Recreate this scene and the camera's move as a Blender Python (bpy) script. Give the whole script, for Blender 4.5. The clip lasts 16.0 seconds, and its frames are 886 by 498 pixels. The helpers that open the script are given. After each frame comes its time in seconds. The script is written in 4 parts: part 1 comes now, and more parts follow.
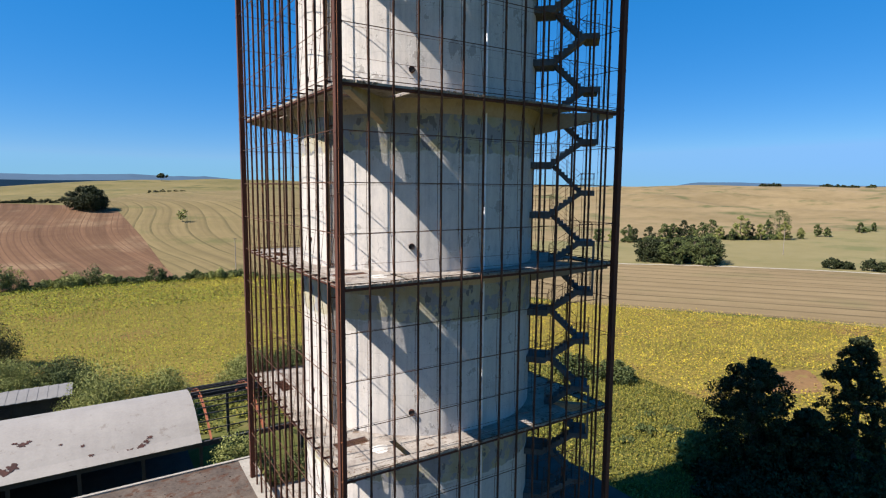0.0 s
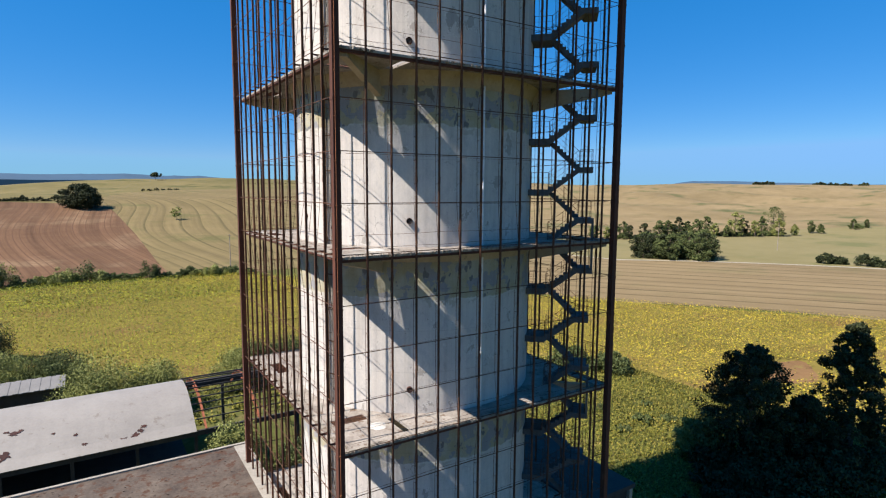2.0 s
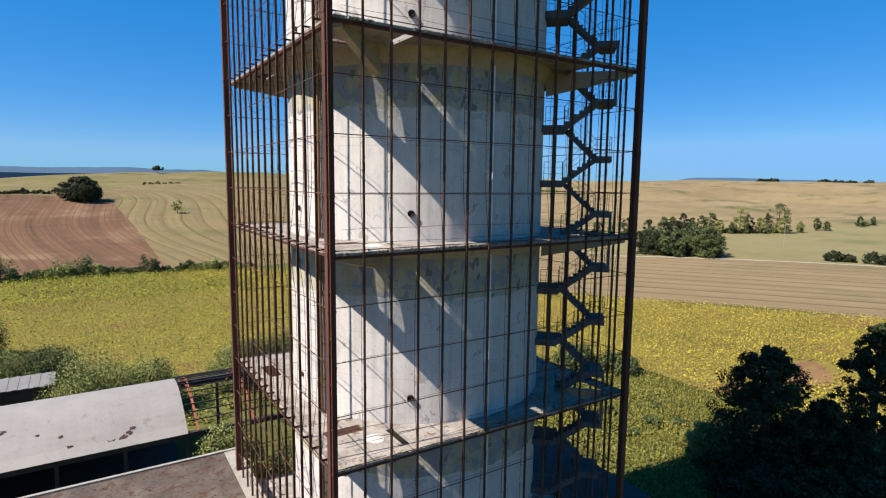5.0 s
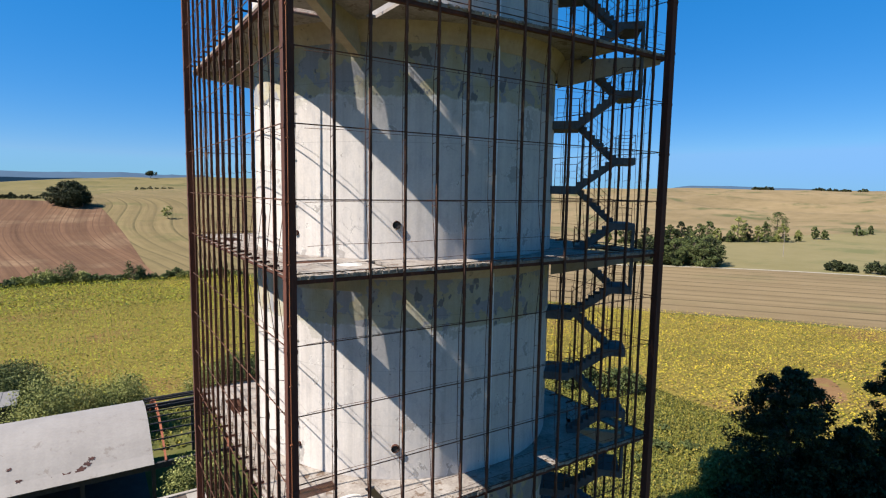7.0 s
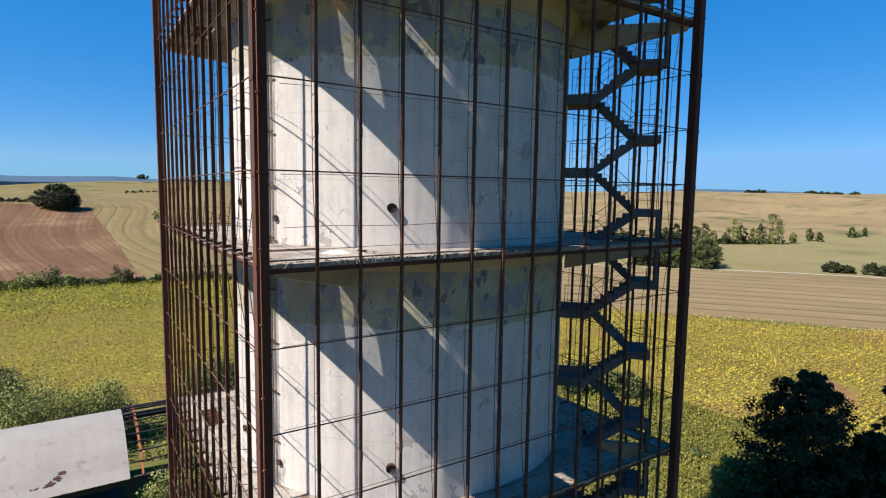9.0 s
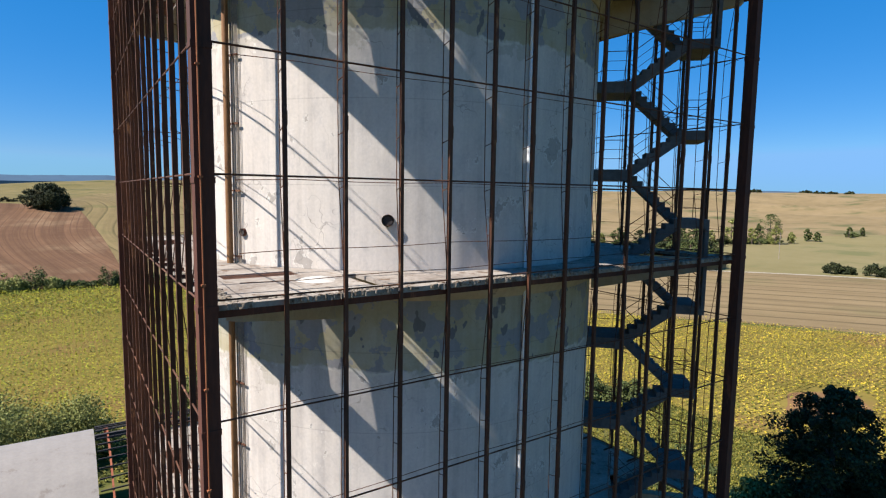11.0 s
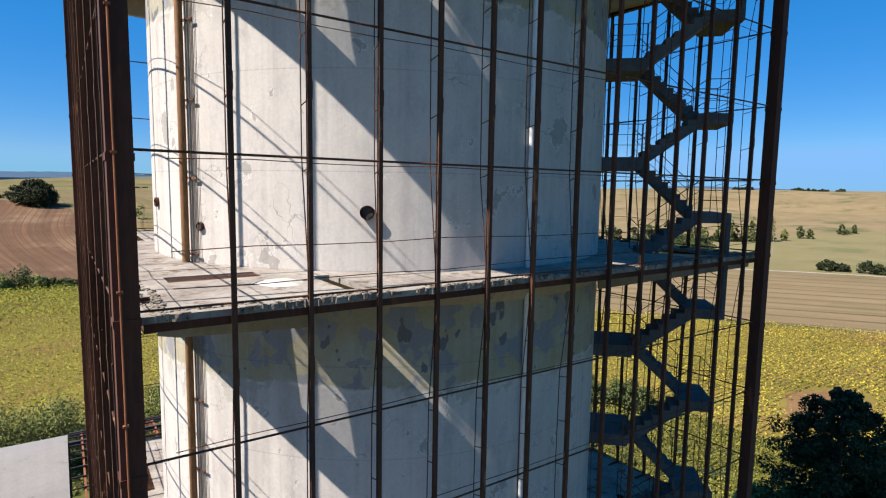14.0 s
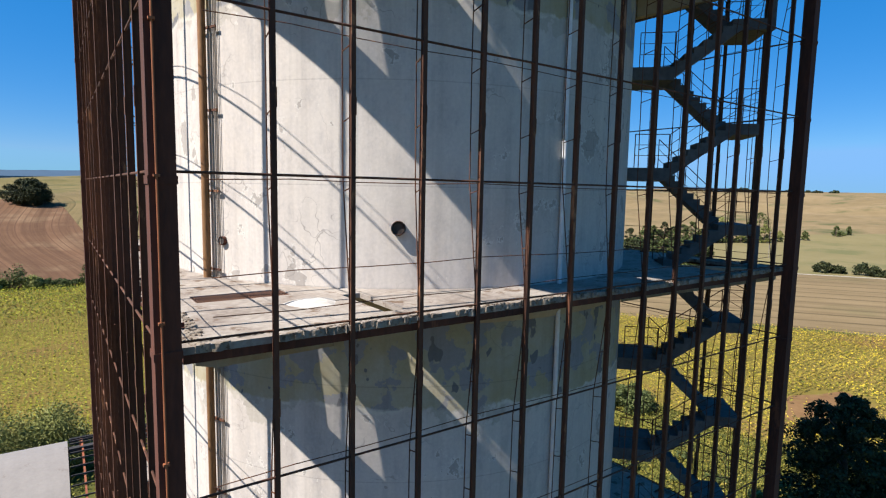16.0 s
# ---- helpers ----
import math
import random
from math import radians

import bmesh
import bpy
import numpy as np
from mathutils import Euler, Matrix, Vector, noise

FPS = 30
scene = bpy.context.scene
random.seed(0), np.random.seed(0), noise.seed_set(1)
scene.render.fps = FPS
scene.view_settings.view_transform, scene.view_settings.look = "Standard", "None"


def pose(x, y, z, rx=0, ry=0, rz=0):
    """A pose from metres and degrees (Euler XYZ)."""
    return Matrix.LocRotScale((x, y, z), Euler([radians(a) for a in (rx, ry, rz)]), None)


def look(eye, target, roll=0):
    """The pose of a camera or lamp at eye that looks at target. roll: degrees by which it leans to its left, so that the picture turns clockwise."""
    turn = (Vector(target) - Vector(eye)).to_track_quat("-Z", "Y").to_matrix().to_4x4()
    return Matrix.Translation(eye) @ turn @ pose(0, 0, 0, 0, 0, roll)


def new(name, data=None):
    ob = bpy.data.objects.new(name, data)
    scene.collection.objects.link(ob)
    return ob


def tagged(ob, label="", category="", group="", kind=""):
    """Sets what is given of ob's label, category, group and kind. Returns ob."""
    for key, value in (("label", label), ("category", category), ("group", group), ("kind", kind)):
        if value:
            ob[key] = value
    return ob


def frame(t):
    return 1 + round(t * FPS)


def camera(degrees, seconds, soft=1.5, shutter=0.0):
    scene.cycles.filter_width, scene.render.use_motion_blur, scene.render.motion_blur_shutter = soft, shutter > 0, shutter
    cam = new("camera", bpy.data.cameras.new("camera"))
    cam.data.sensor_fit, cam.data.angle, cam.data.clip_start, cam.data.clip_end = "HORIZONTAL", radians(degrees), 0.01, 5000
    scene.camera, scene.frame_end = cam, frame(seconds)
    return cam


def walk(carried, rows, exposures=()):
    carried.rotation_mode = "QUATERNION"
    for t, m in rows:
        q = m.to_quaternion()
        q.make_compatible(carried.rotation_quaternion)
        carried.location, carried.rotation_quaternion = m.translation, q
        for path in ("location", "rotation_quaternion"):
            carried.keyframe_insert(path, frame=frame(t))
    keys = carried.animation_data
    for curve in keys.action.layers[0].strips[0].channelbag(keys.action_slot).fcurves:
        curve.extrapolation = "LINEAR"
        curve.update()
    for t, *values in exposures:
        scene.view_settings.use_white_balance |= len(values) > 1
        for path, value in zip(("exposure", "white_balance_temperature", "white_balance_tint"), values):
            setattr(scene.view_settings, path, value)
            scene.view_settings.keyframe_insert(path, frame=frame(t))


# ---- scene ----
cam = camera(77.0, 16.0, soft=1.2)
PATH = [
    (0, (-1.064, -0.47, 29.411), (-0.009, 1.216, 29.195), 0.4),
    (0.5, (-0.917, -0.408, 29.129), (0.138, 1.277, 28.914), 0.4),
    (1, (-0.921, -0.345, 28.846), (0.139, 1.338, 28.631), 0.4),
    (1.5, (-0.984, -0.277, 28.544), (0.08, 1.402, 28.328), 0.3),
    (2, (-1.074, -0.232, 28.174), (-0.005, 1.444, 27.956), 0.3),
    (2.5, (-1.169, -0.199, 27.821), (-0.096, 1.473, 27.598), 0.3),
    (3, (-1.225, -0.153, 27.549), (-0.149, 1.517, 27.324), 0.3),
    (3.2, (-1.185, -0.032, 27.544), (-0.11, 1.638, 27.313), 0.4),
    (5.5, (0.917, 2.886, 28.076), (1.975, 4.567, 27.842), 0.7),
    (6, (1.823, 4.088, 28.173), (2.889, 5.769, 27.97), 0.9),
    (6.5, (2.364, 4.987, 28.162), (3.44, 6.661, 27.959), 0.9),
    (7, (2.573, 5.561, 27.86), (3.65, 7.233, 27.649), 0.9),
    (7.5, (2.811, 6.139, 27.427), (3.897, 7.805, 27.223), 0.8),
    (8, (3.083, 6.727, 27.066), (4.168, 8.394, 26.859), 0.7),
    (8.5, (3.472, 7.368, 27.002), (4.562, 9.033, 26.802), 0.8),
    (9, (3.846, 8.032, 27.026), (4.942, 9.694, 26.829), 0.8),
    (9.5, (4.238, 8.787, 27.114), (5.338, 10.446, 26.915), 0.7),
    (10, (4.663, 9.587, 27.213), (5.762, 11.246, 27.009), 0.8),
    (10.2, (4.83, 9.898, 27.226), (5.93, 11.556, 27.026), 0.8),
    (12.3, (6.474, 12.719, 27.286), (7.594, 14.363, 27.08), 0.8),
    (12.5, (6.543, 12.759, 27.257), (7.659, 14.404, 27.041), 0.9),
    (13, (6.645, 12.802, 27.11), (7.764, 14.446, 26.896), 1.0),
    (13.5, (6.697, 12.823, 27.014), (7.821, 14.464, 26.803), 0.9),
    (14, (6.727, 12.821, 27.058), (7.855, 14.46, 26.849), 0.9),
    (14.5, (6.705, 12.887, 27.14), (7.837, 14.522, 26.927), 1.1),
    (15, (6.623, 13.076, 27.22), (7.756, 14.711, 27.011), 1.1),
    (15.5, (6.474, 13.37, 27.279), (7.612, 15.001, 27.074), 1.1),
    (16, (6.308, 13.592, 27.354), (7.449, 15.221, 27.145), 1.1),
]
walk(cam, [(t, look(eye, target, roll)) for t, eye, target, roll in PATH], [(0.0, 1.06, 6050.0, 12.0)])

# ---- world, sun, exposure ----
SUN_WAY = Vector((-1.0, 0.108, 1.165)).normalized()
world = bpy.data.worlds.new("sky")
scene.world = world
world.use_nodes = True
wn = world.node_tree.nodes
sky = wn.new("ShaderNodeTexSky")
sky.sky_type = "NISHITA"
sky.sun_disc = False
sky.sun_elevation = math.asin(SUN_WAY.z)
sky.sun_rotation = math.atan2(SUN_WAY.x, SUN_WAY.y)
sky.altitude = 900
sky.air_density = 1.0
sky.dust_density = 0.0
sky.ozone_density = 4.0
wn["Background"].inputs["Strength"].default_value = 0.05
vivid = wn.new("ShaderNodeHueSaturation")
vivid.inputs["Saturation"].default_value = 1.3
world.node_tree.links.new(sky.outputs[0], vivid.inputs["Color"])
clear = wn.new("ShaderNodeMix")
clear.data_type, clear.blend_type = "RGBA", "MIX"
clear.inputs[0].default_value, clear.inputs[7].default_value = 0.40, (0.10, 3.2, 8.8, 1)
deep = wn.new("ShaderNodeMix")
deep.data_type, deep.blend_type = "RGBA", "DARKEN"
deep.inputs[0].default_value, deep.inputs[7].default_value = 1.0, (2.5, 5.1, 8.8, 1)
world.node_tree.links.new(vivid.outputs[0], clear.inputs[6])
world.node_tree.links.new(clear.outputs[2], deep.inputs[6])
world.node_tree.links.new(deep.outputs[2], wn["Background"].inputs["Color"])
sun_data = bpy.data.lights.new("sun", "SUN")
sun_data.energy, sun_data.angle, sun_data.color = 5.0, radians(0.53), (1.0, 0.90, 0.78)
sun = new("sun", sun_data)
sun.matrix_world = look(SUN_WAY * 200, (0, 0, 0))


# ---- materials ----
def ramp(nt, fac, stops):
    r = nt.nodes.new("ShaderNodeValToRGB")
    while len(r.color_ramp.elements) < len(stops):
        r.color_ramp.elements.new(0.5)
    for e, (p, c) in zip(r.color_ramp.elements, stops):
        e.position, e.color = p, (*c, 1)
    nt.links.new(fac, r.inputs[0])
    return r.outputs[0]


def noise_of(nt, scale, detail=4, stretch=(1, 1, 1), rough=0.6, source=None):
    g = nt.nodes.new("ShaderNodeNewGeometry") if source is None else None
    m = nt.nodes.new("ShaderNodeMapping")
    m.inputs["Scale"].default_value = stretch
    nt.links.new(g.outputs["Position"] if source is None else source, m.inputs[0])
    n = nt.nodes.new("ShaderNodeTexNoise")
    n.inputs["Scale"].default_value, n.inputs["Detail"].default_value = scale, detail
    n.inputs["Roughness"].default_value = rough
    nt.links.new(m.outputs[0], n.inputs["Vector"])
    return n.outputs[0]


def mix(nt, fac, a, b, kind="MIX"):
    m = nt.nodes.new("ShaderNodeMix")
    m.data_type, m.blend_type = "RGBA", kind
    for sock, v in ((m.inputs[0], fac), (m.inputs[6], a), (m.inputs[7], b)):
        if isinstance(v, (int, float)):
            sock.default_value = v
        elif isinstance(v, tuple):
            sock.default_value = (*v, 1)
        else:
            nt.links.new(v, sock)
    return m.outputs[2]


def calc(nt, op, a, b=0.0, clamp=False):
    m = nt.nodes.new("ShaderNodeMath")
    m.operation, m.use_clamp = op, clamp
    for sock, v in zip(m.inputs, (a, b)):
        if isinstance(v, (int, float)):
            sock.default_value = v
        else:
            nt.links.new(v, sock)
    return m.outputs[0]


def fresh(name):
    m = bpy.data.materials.new(name)
    m.use_nodes = True
    return m, m.node_tree, m.node_tree.nodes["Principled BSDF"]


def bump(nt, b, height, strength, distance=0.02):
    n = nt.nodes.new("ShaderNodeBump")
    n.inputs["Strength"].default_value, n.inputs["Distance"].default_value = strength, distance
    nt.links.new(height, n.inputs["Height"])
    nt.links.new(n.outputs[0], b.inputs["Normal"])


def surface(name, dark, light, scale=1.0, fine=12.0, rough=0.85, metal=0.0, relief=0.3, spot=None, spot_at=0.62, vary=0.0, stretch=(1, 1, 1)):
    m, nt, b = fresh(name)
    big, small = noise_of(nt, scale, 5, stretch), noise_of(nt, fine, 6, stretch)
    f = calc(nt, "ADD", calc(nt, "MULTIPLY", big, 0.6), calc(nt, "MULTIPLY", small, 0.4))
    col = ramp(nt, f, [(0.34, dark), (0.66, light)])
    if spot:
        s = ramp(nt, noise_of(nt, scale * 2.3, 8, stretch, 0.7), [(spot_at, (0, 0, 0)), (spot_at + 0.05, (1, 1, 1))])
        col = mix(nt, s, col, spot)
    if vary:
        g = nt.nodes.new("ShaderNodeNewGeometry")
        col = mix(nt, vary, col, ramp(nt, g.outputs["Random Per Island"], [(0.0, (0.55, 0.55, 0.55)), (1.0, (1.5, 1.5, 1.5))]), "MULTIPLY")
    nt.links.new(col, b.inputs["Base Color"])
    b.inputs["Roughness"].default_value, b.inputs["Metallic"].default_value = rough, metal
    bump(nt, b, small, relief)
    return m


def leafy(name, stops, rough=0.7, ripe=False):
    m, nt, b = fresh(name)
    g = nt.nodes.new("ShaderNodeNewGeometry")
    col = ramp(nt, g.outputs["Random Per Island"], stops)
    col = mix(nt, 0.5, col, ramp(nt, noise_of(nt, 0.12, 3), [(0.35, (0.6, 0.6, 0.6)), (0.65, (1.3, 1.3, 1.3))]), "MULTIPLY")
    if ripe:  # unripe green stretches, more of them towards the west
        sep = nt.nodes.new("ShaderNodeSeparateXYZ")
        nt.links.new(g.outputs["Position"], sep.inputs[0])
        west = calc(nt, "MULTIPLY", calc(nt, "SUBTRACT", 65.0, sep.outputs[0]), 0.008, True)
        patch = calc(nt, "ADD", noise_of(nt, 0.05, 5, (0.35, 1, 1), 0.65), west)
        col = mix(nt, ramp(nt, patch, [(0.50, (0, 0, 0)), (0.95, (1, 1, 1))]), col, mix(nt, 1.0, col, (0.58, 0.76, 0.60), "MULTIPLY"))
    nt.links.new(col, b.inputs["Base Color"])
    b.inputs["Roughness"].default_value = rough
    b.inputs["Specular IOR Level"].default_value = 0.2
    return m


STOREY, FLOOR0 = 8.45, 25.3


def shaft_paint():
    m, nt, b = fresh("whitewashed_concrete")
    g = nt.nodes.new("ShaderNodeNewGeometry")
    sep = nt.nodes.new("ShaderNodeSeparateXYZ")
    nt.links.new(g.outputs["Position"], sep.inputs[0])
    v = calc(nt, "FRACT", calc(nt, "DIVIDE", calc(nt, "SUBTRACT", sep.outputs[2], FLOOR0 - 10 * STOREY), STOREY))
    big, mid, fine = noise_of(nt, 0.35, 5), noise_of(nt, 1.7, 6, rough=0.65), noise_of(nt, 14, 6)
    runs = noise_of(nt, 2.2, 5, (1, 1, 0.06))
    white = ramp(nt, calc(nt, "ADD", calc(nt, "MULTIPLY", big, 0.5), calc(nt, "MULTIPLY", runs, 0.5)), [(0.36, (0.450, 0.408, 0.358)), (0.56, (0.540, 0.497, 0.440))])
    white = mix(nt, 0.6, white, ramp(nt, noise_of(nt, 2.3, 7, (1, 1, 0.55), 0.72), [(0.34, (0.74, 0.75, 0.78)), (0.47, (0.97, 0.97, 0.97)), (0.66, (1.08, 1.07, 1.04))]), "MULTIPLY")
    # flakes fallen off: grey-buff scars, each with a pale curled lip
    scar = noise_of(nt, 0.85, 8, (1, 1, 0.8), 0.66)
    chips = ramp(nt, scar, [(0.605, (0, 0, 0)), (0.611, (1, 1, 1))])
    low = mix(nt, ramp(nt, scar, [(0.592, (0, 0, 0)), (0.598, (1, 1, 1))]), white, (0.60, 0.565, 0.50))
    low = mix(nt, chips, low, (0.35, 0.32, 0.28))
    # khaki distemper above the line, grey where it has come away
    khaki = mix(nt, ramp(nt, noise_of(nt, 0.8, 3), [(0.40, (0, 0, 0)), (0.60, (1, 1, 1))]), (0.345, 0.300, 0.180), (0.375, 0.345, 0.255))
    bare = mix(nt, ramp(nt, noise_of(nt, 1.15, 5, (1, 1, 0.9), 0.55), [(0.525, (0, 0, 0)), (0.535, (1, 1, 1))]), khaki, (0.255, 0.25, 0.245))
    bare = mix(nt, ramp(nt, noise_of(nt, 2.1, 3, (1, 1, 0.62), 0.5), [(0.630, (0, 0, 0)), (0.640, (1, 1, 1))]), bare, (0.15, 0.147, 0.145))
    line = calc(nt, "ADD", v, calc(nt, "MULTIPLY", calc(nt, "SUBTRACT", mid, 0.5), 0.055))
    line = calc(nt, "ADD", line, calc(nt, "MULTIPLY", calc(nt, "SUBTRACT", big, 0.5), 0.07))
    band = ramp(nt, line, [(0.690, (0, 0, 0)), (0.693, (1, 1, 1))])
    # skim coat in patches just under the line
    skim = ramp(nt, calc(nt, "ADD", line, calc(nt, "MULTIPLY", calc(nt, "SUBTRACT", noise_of(nt, 0.75, 5, (1, 1, 0.7), 0.6), 0.5), 0.45)), [(0.690, (0, 0, 0)), (0.694, (1, 1, 1))])
    low = mix(nt, calc(nt, "MULTIPLY", skim, 0.75), low, (0.385, 0.355, 0.295))
    lip = ramp(nt, line, [(0.680, (0, 0, 0)), (0.683, (1, 1, 1))])
    low = mix(nt, calc(nt, "MULTIPLY", lip, ramp(nt, noise_of(nt, 1.3, 3), [(0.46, (0, 0, 0)), (0.52, (0.9, 0.9, 0.9))])), low, (0.56, 0.525, 0.44))
    col = mix(nt, band, low, bare)
    col = mix(nt, 0.35, col, ramp(nt, fine, [(0.3, (0.75, 0.75, 0.75)), (0.7, (1.1, 1.1, 1.1))]), "MULTIPLY")
    vor = nt.nodes.new("ShaderNodeTexVoronoi")
    vor.feature = "DISTANCE_TO_EDGE"
    vor.inputs["Scale"].default_value = 0.9
    warp = nt.nodes.new("ShaderNodeVectorMath")
    warp.operation = "MULTIPLY_ADD"
    tint = nt.nodes.new("ShaderNodeTexNoise")
    tint.inputs["Scale"].default_value = 2.0
    nt.links.new(g.outputs["Position"], tint.inputs["Vector"])
    nt.links.new(tint.outputs["Color"], warp.inputs[0])
    warp.inputs[1].default_value = (1.1, 1.1, 1.1)
    nt.links.new(g.outputs["Position"], warp.inputs[2])
    nt.links.new(warp.outputs[0], vor.inputs["Vector"])
    crack = ramp(nt, vor.outputs["Distance"], [(0.004, (1, 1, 1)), (0.012, (0, 0, 0))])
    crack = calc(nt, "MULTIPLY", crack, ramp(nt, noise_of(nt, 0.5, 3), [(0.50, (0, 0, 0)), (0.60, (0.55, 0.55, 0.55))]))
    col = mix(nt, crack, col, (0.16, 0.145, 0.13))
    planks = ramp(nt, noise_of(nt, 5.0, 2, (1, 1, 0.02)), [(0.40, (0.93, 0.93, 0.93)), (0.52, (1.02, 1.02, 1.02))])
    col = mix(nt, 0.8, col, planks, "MULTIPLY")
    seam = calc(nt, "FRACT", calc(nt, "MULTIPLY", v, 4.0))
    joint = ramp(nt, calc(nt, "ADD", seam, calc(nt, "MULTIPLY", calc(nt, "SUBTRACT", fine, 0.5), 0.012)), [(0.006, (0.72, 0.72, 0.72)), (0.014, (1, 1, 1))])
    col = mix(nt, 0.7, col, joint, "MULTIPLY")
    nt.links.new(col, b.inputs["Base Color"])
    b.inputs["Roughness"].default_value = 0.92
    bump(nt, b, calc(nt, "ADD", calc(nt, "MULTIPLY", fine, 0.25), calc(nt, "MULTIPLY", chips, 0.5)), 0.25, 0.012)
    return m


M_SHAFT = shaft_paint()
M_SLAB = surface("slab_concrete", (0.15, 0.12, 0.095), (0.36, 0.325, 0.275), 0.9, 9, 0.95, relief=0.7, spot=(0.125, 0.083, 0.052), spot_at=0.57)
M_RIM = surface("broken_screed", (0.11, 0.082, 0.054), (0.32, 0.28, 0.22), 3.0, 14, 0.95, relief=0.8, spot=(0.09, 0.058, 0.034), spot_at=0.55)
M_HEAP = surface("pale_mortar", (0.40, 0.375, 0.33), (0.56, 0.53, 0.47), 2, 9, 0.95)
M_SOFFIT = surface("soffit_concrete", (0.30, 0.235, 0.150), (0.42, 0.345, 0.235), 0.8, 6, 0.95, spot=(0.215, 0.175, 0.130))
M_STAIR = surface("stair_concrete", (0.055, 0.051, 0.048), (0.125, 0.118, 0.112), 0.9, 8, 0.95)
M_RUST = surface("rusted_steel", (0.036, 0.015, 0.008), (0.125, 0.046, 0.018), 1.2, 18, 0.92, 0.0, spot=(0.25, 0.115, 0.05), spot_at=0.60, vary=0.3, stretch=(1, 1, 0.3))
M_COLUMN = surface("dark_rusted_steel", (0.030, 0.011, 0.006), (0.115, 0.034, 0.014), 0.9, 14, 0.95, 0.0, spot=(0.155, 0.050, 0.020), stretch=(1, 1, 0.2))
M_PIPE = surface("ochre_rusted_pipe", (0.130, 0.055, 0.020), (0.330, 0.180, 0.070), 1.5, 14, 0.8, 0.1, stretch=(1, 1, 0.3))
M_CLIPPED = surface("orange_rusted_pipe", (0.16, 0.050, 0.018), (0.36, 0.125, 0.042), 1.5, 14, 0.85, stretch=(1, 1, 0.3))
M_CABLE = surface("grey_cable", (0.16, 0.13, 0.10), (0.36, 0.31, 0.25), 2, 14, 0.8)
M_WHITEPIPE = surface("pale_conduit", (0.55, 0.55, 0.54), (0.74, 0.74, 0.72), 2, 14, 0.6)
# near-black for solid plugs and panels: the shade inside openings, painted on
M_DARK = surface("painted_opening_shade", (0.02, 0.018, 0.016), (0.05, 0.04, 0.035), 2, 10, 0.95)
M_ROOFFLAT = surface("weathered_flat_roof", (0.034, 0.022, 0.015), (0.120, 0.092, 0.067), 0.6, 6, 0.97, relief=1.0, spot=(0.060, 0.027, 0.012), spot_at=0.53)
M_CURB = surface("pale_curb", (0.20, 0.175, 0.14), (0.33, 0.30, 0.245), 0.8, 6, 0.95, spot=(0.15, 0.095, 0.05), spot_at=0.6)
M_ANNEX = surface("annex_plaster", (0.240, 0.216, 0.174), (0.330, 0.300, 0.252), 0.5, 6, 0.95)
M_SHEET = surface("pale_sheet_roofing", (0.205, 0.185, 0.160), (0.260, 0.238, 0.206), 0.3, 5, 0.75, spot=(0.18, 0.155, 0.127), spot_at=0.60)
M_RUSTHOLE = surface("rusted_through_sheet", (0.02, 0.010, 0.008), (0.07, 0.024, 0.016), 1.5, 9, 0.95)
M_GREYSHEET = surface("grey_sheet_roofing", (0.13, 0.122, 0.112), (0.19, 0.18, 0.165), 0.4, 5, 0.85)
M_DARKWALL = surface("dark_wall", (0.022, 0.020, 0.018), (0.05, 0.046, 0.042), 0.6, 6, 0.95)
M_TRUSS = surface("orange_primed_truss", (0.165, 0.045, 0.019), (0.315, 0.098, 0.038), 1.5, 10, 0.8)
M_BARK = surface("bark", (0.07, 0.05, 0.035), (0.16, 0.12, 0.09), 2, 16, 0.95, relief=0.8)
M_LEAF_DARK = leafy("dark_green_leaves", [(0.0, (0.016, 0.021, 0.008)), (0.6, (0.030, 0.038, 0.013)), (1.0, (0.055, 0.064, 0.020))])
M_LEAF = leafy("green_leaves", [(0.0, (0.045, 0.060, 0.018)), (0.6, (0.078, 0.098, 0.028)), (1.0, (0.120, 0.135, 0.042))])
M_LEAF_PALE = leafy("pale_green_leaves", [(0.0, (0.13, 0.145, 0.036)), (0.6, (0.20, 0.212, 0.055)), (1.0, (0.27, 0.27, 0.085))])
M_WEED = leafy("weeds", [(0.0, (0.070, 0.075, 0.012)), (0.5, (0.140, 0.138, 0.018)), (0.8, (0.225, 0.195, 0.028)), (1.0, (0.29, 0.22, 0.048))])
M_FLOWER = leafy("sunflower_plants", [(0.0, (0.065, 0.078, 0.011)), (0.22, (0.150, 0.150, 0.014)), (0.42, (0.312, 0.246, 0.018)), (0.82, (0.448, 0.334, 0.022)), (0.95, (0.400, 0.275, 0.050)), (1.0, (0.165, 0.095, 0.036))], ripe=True)


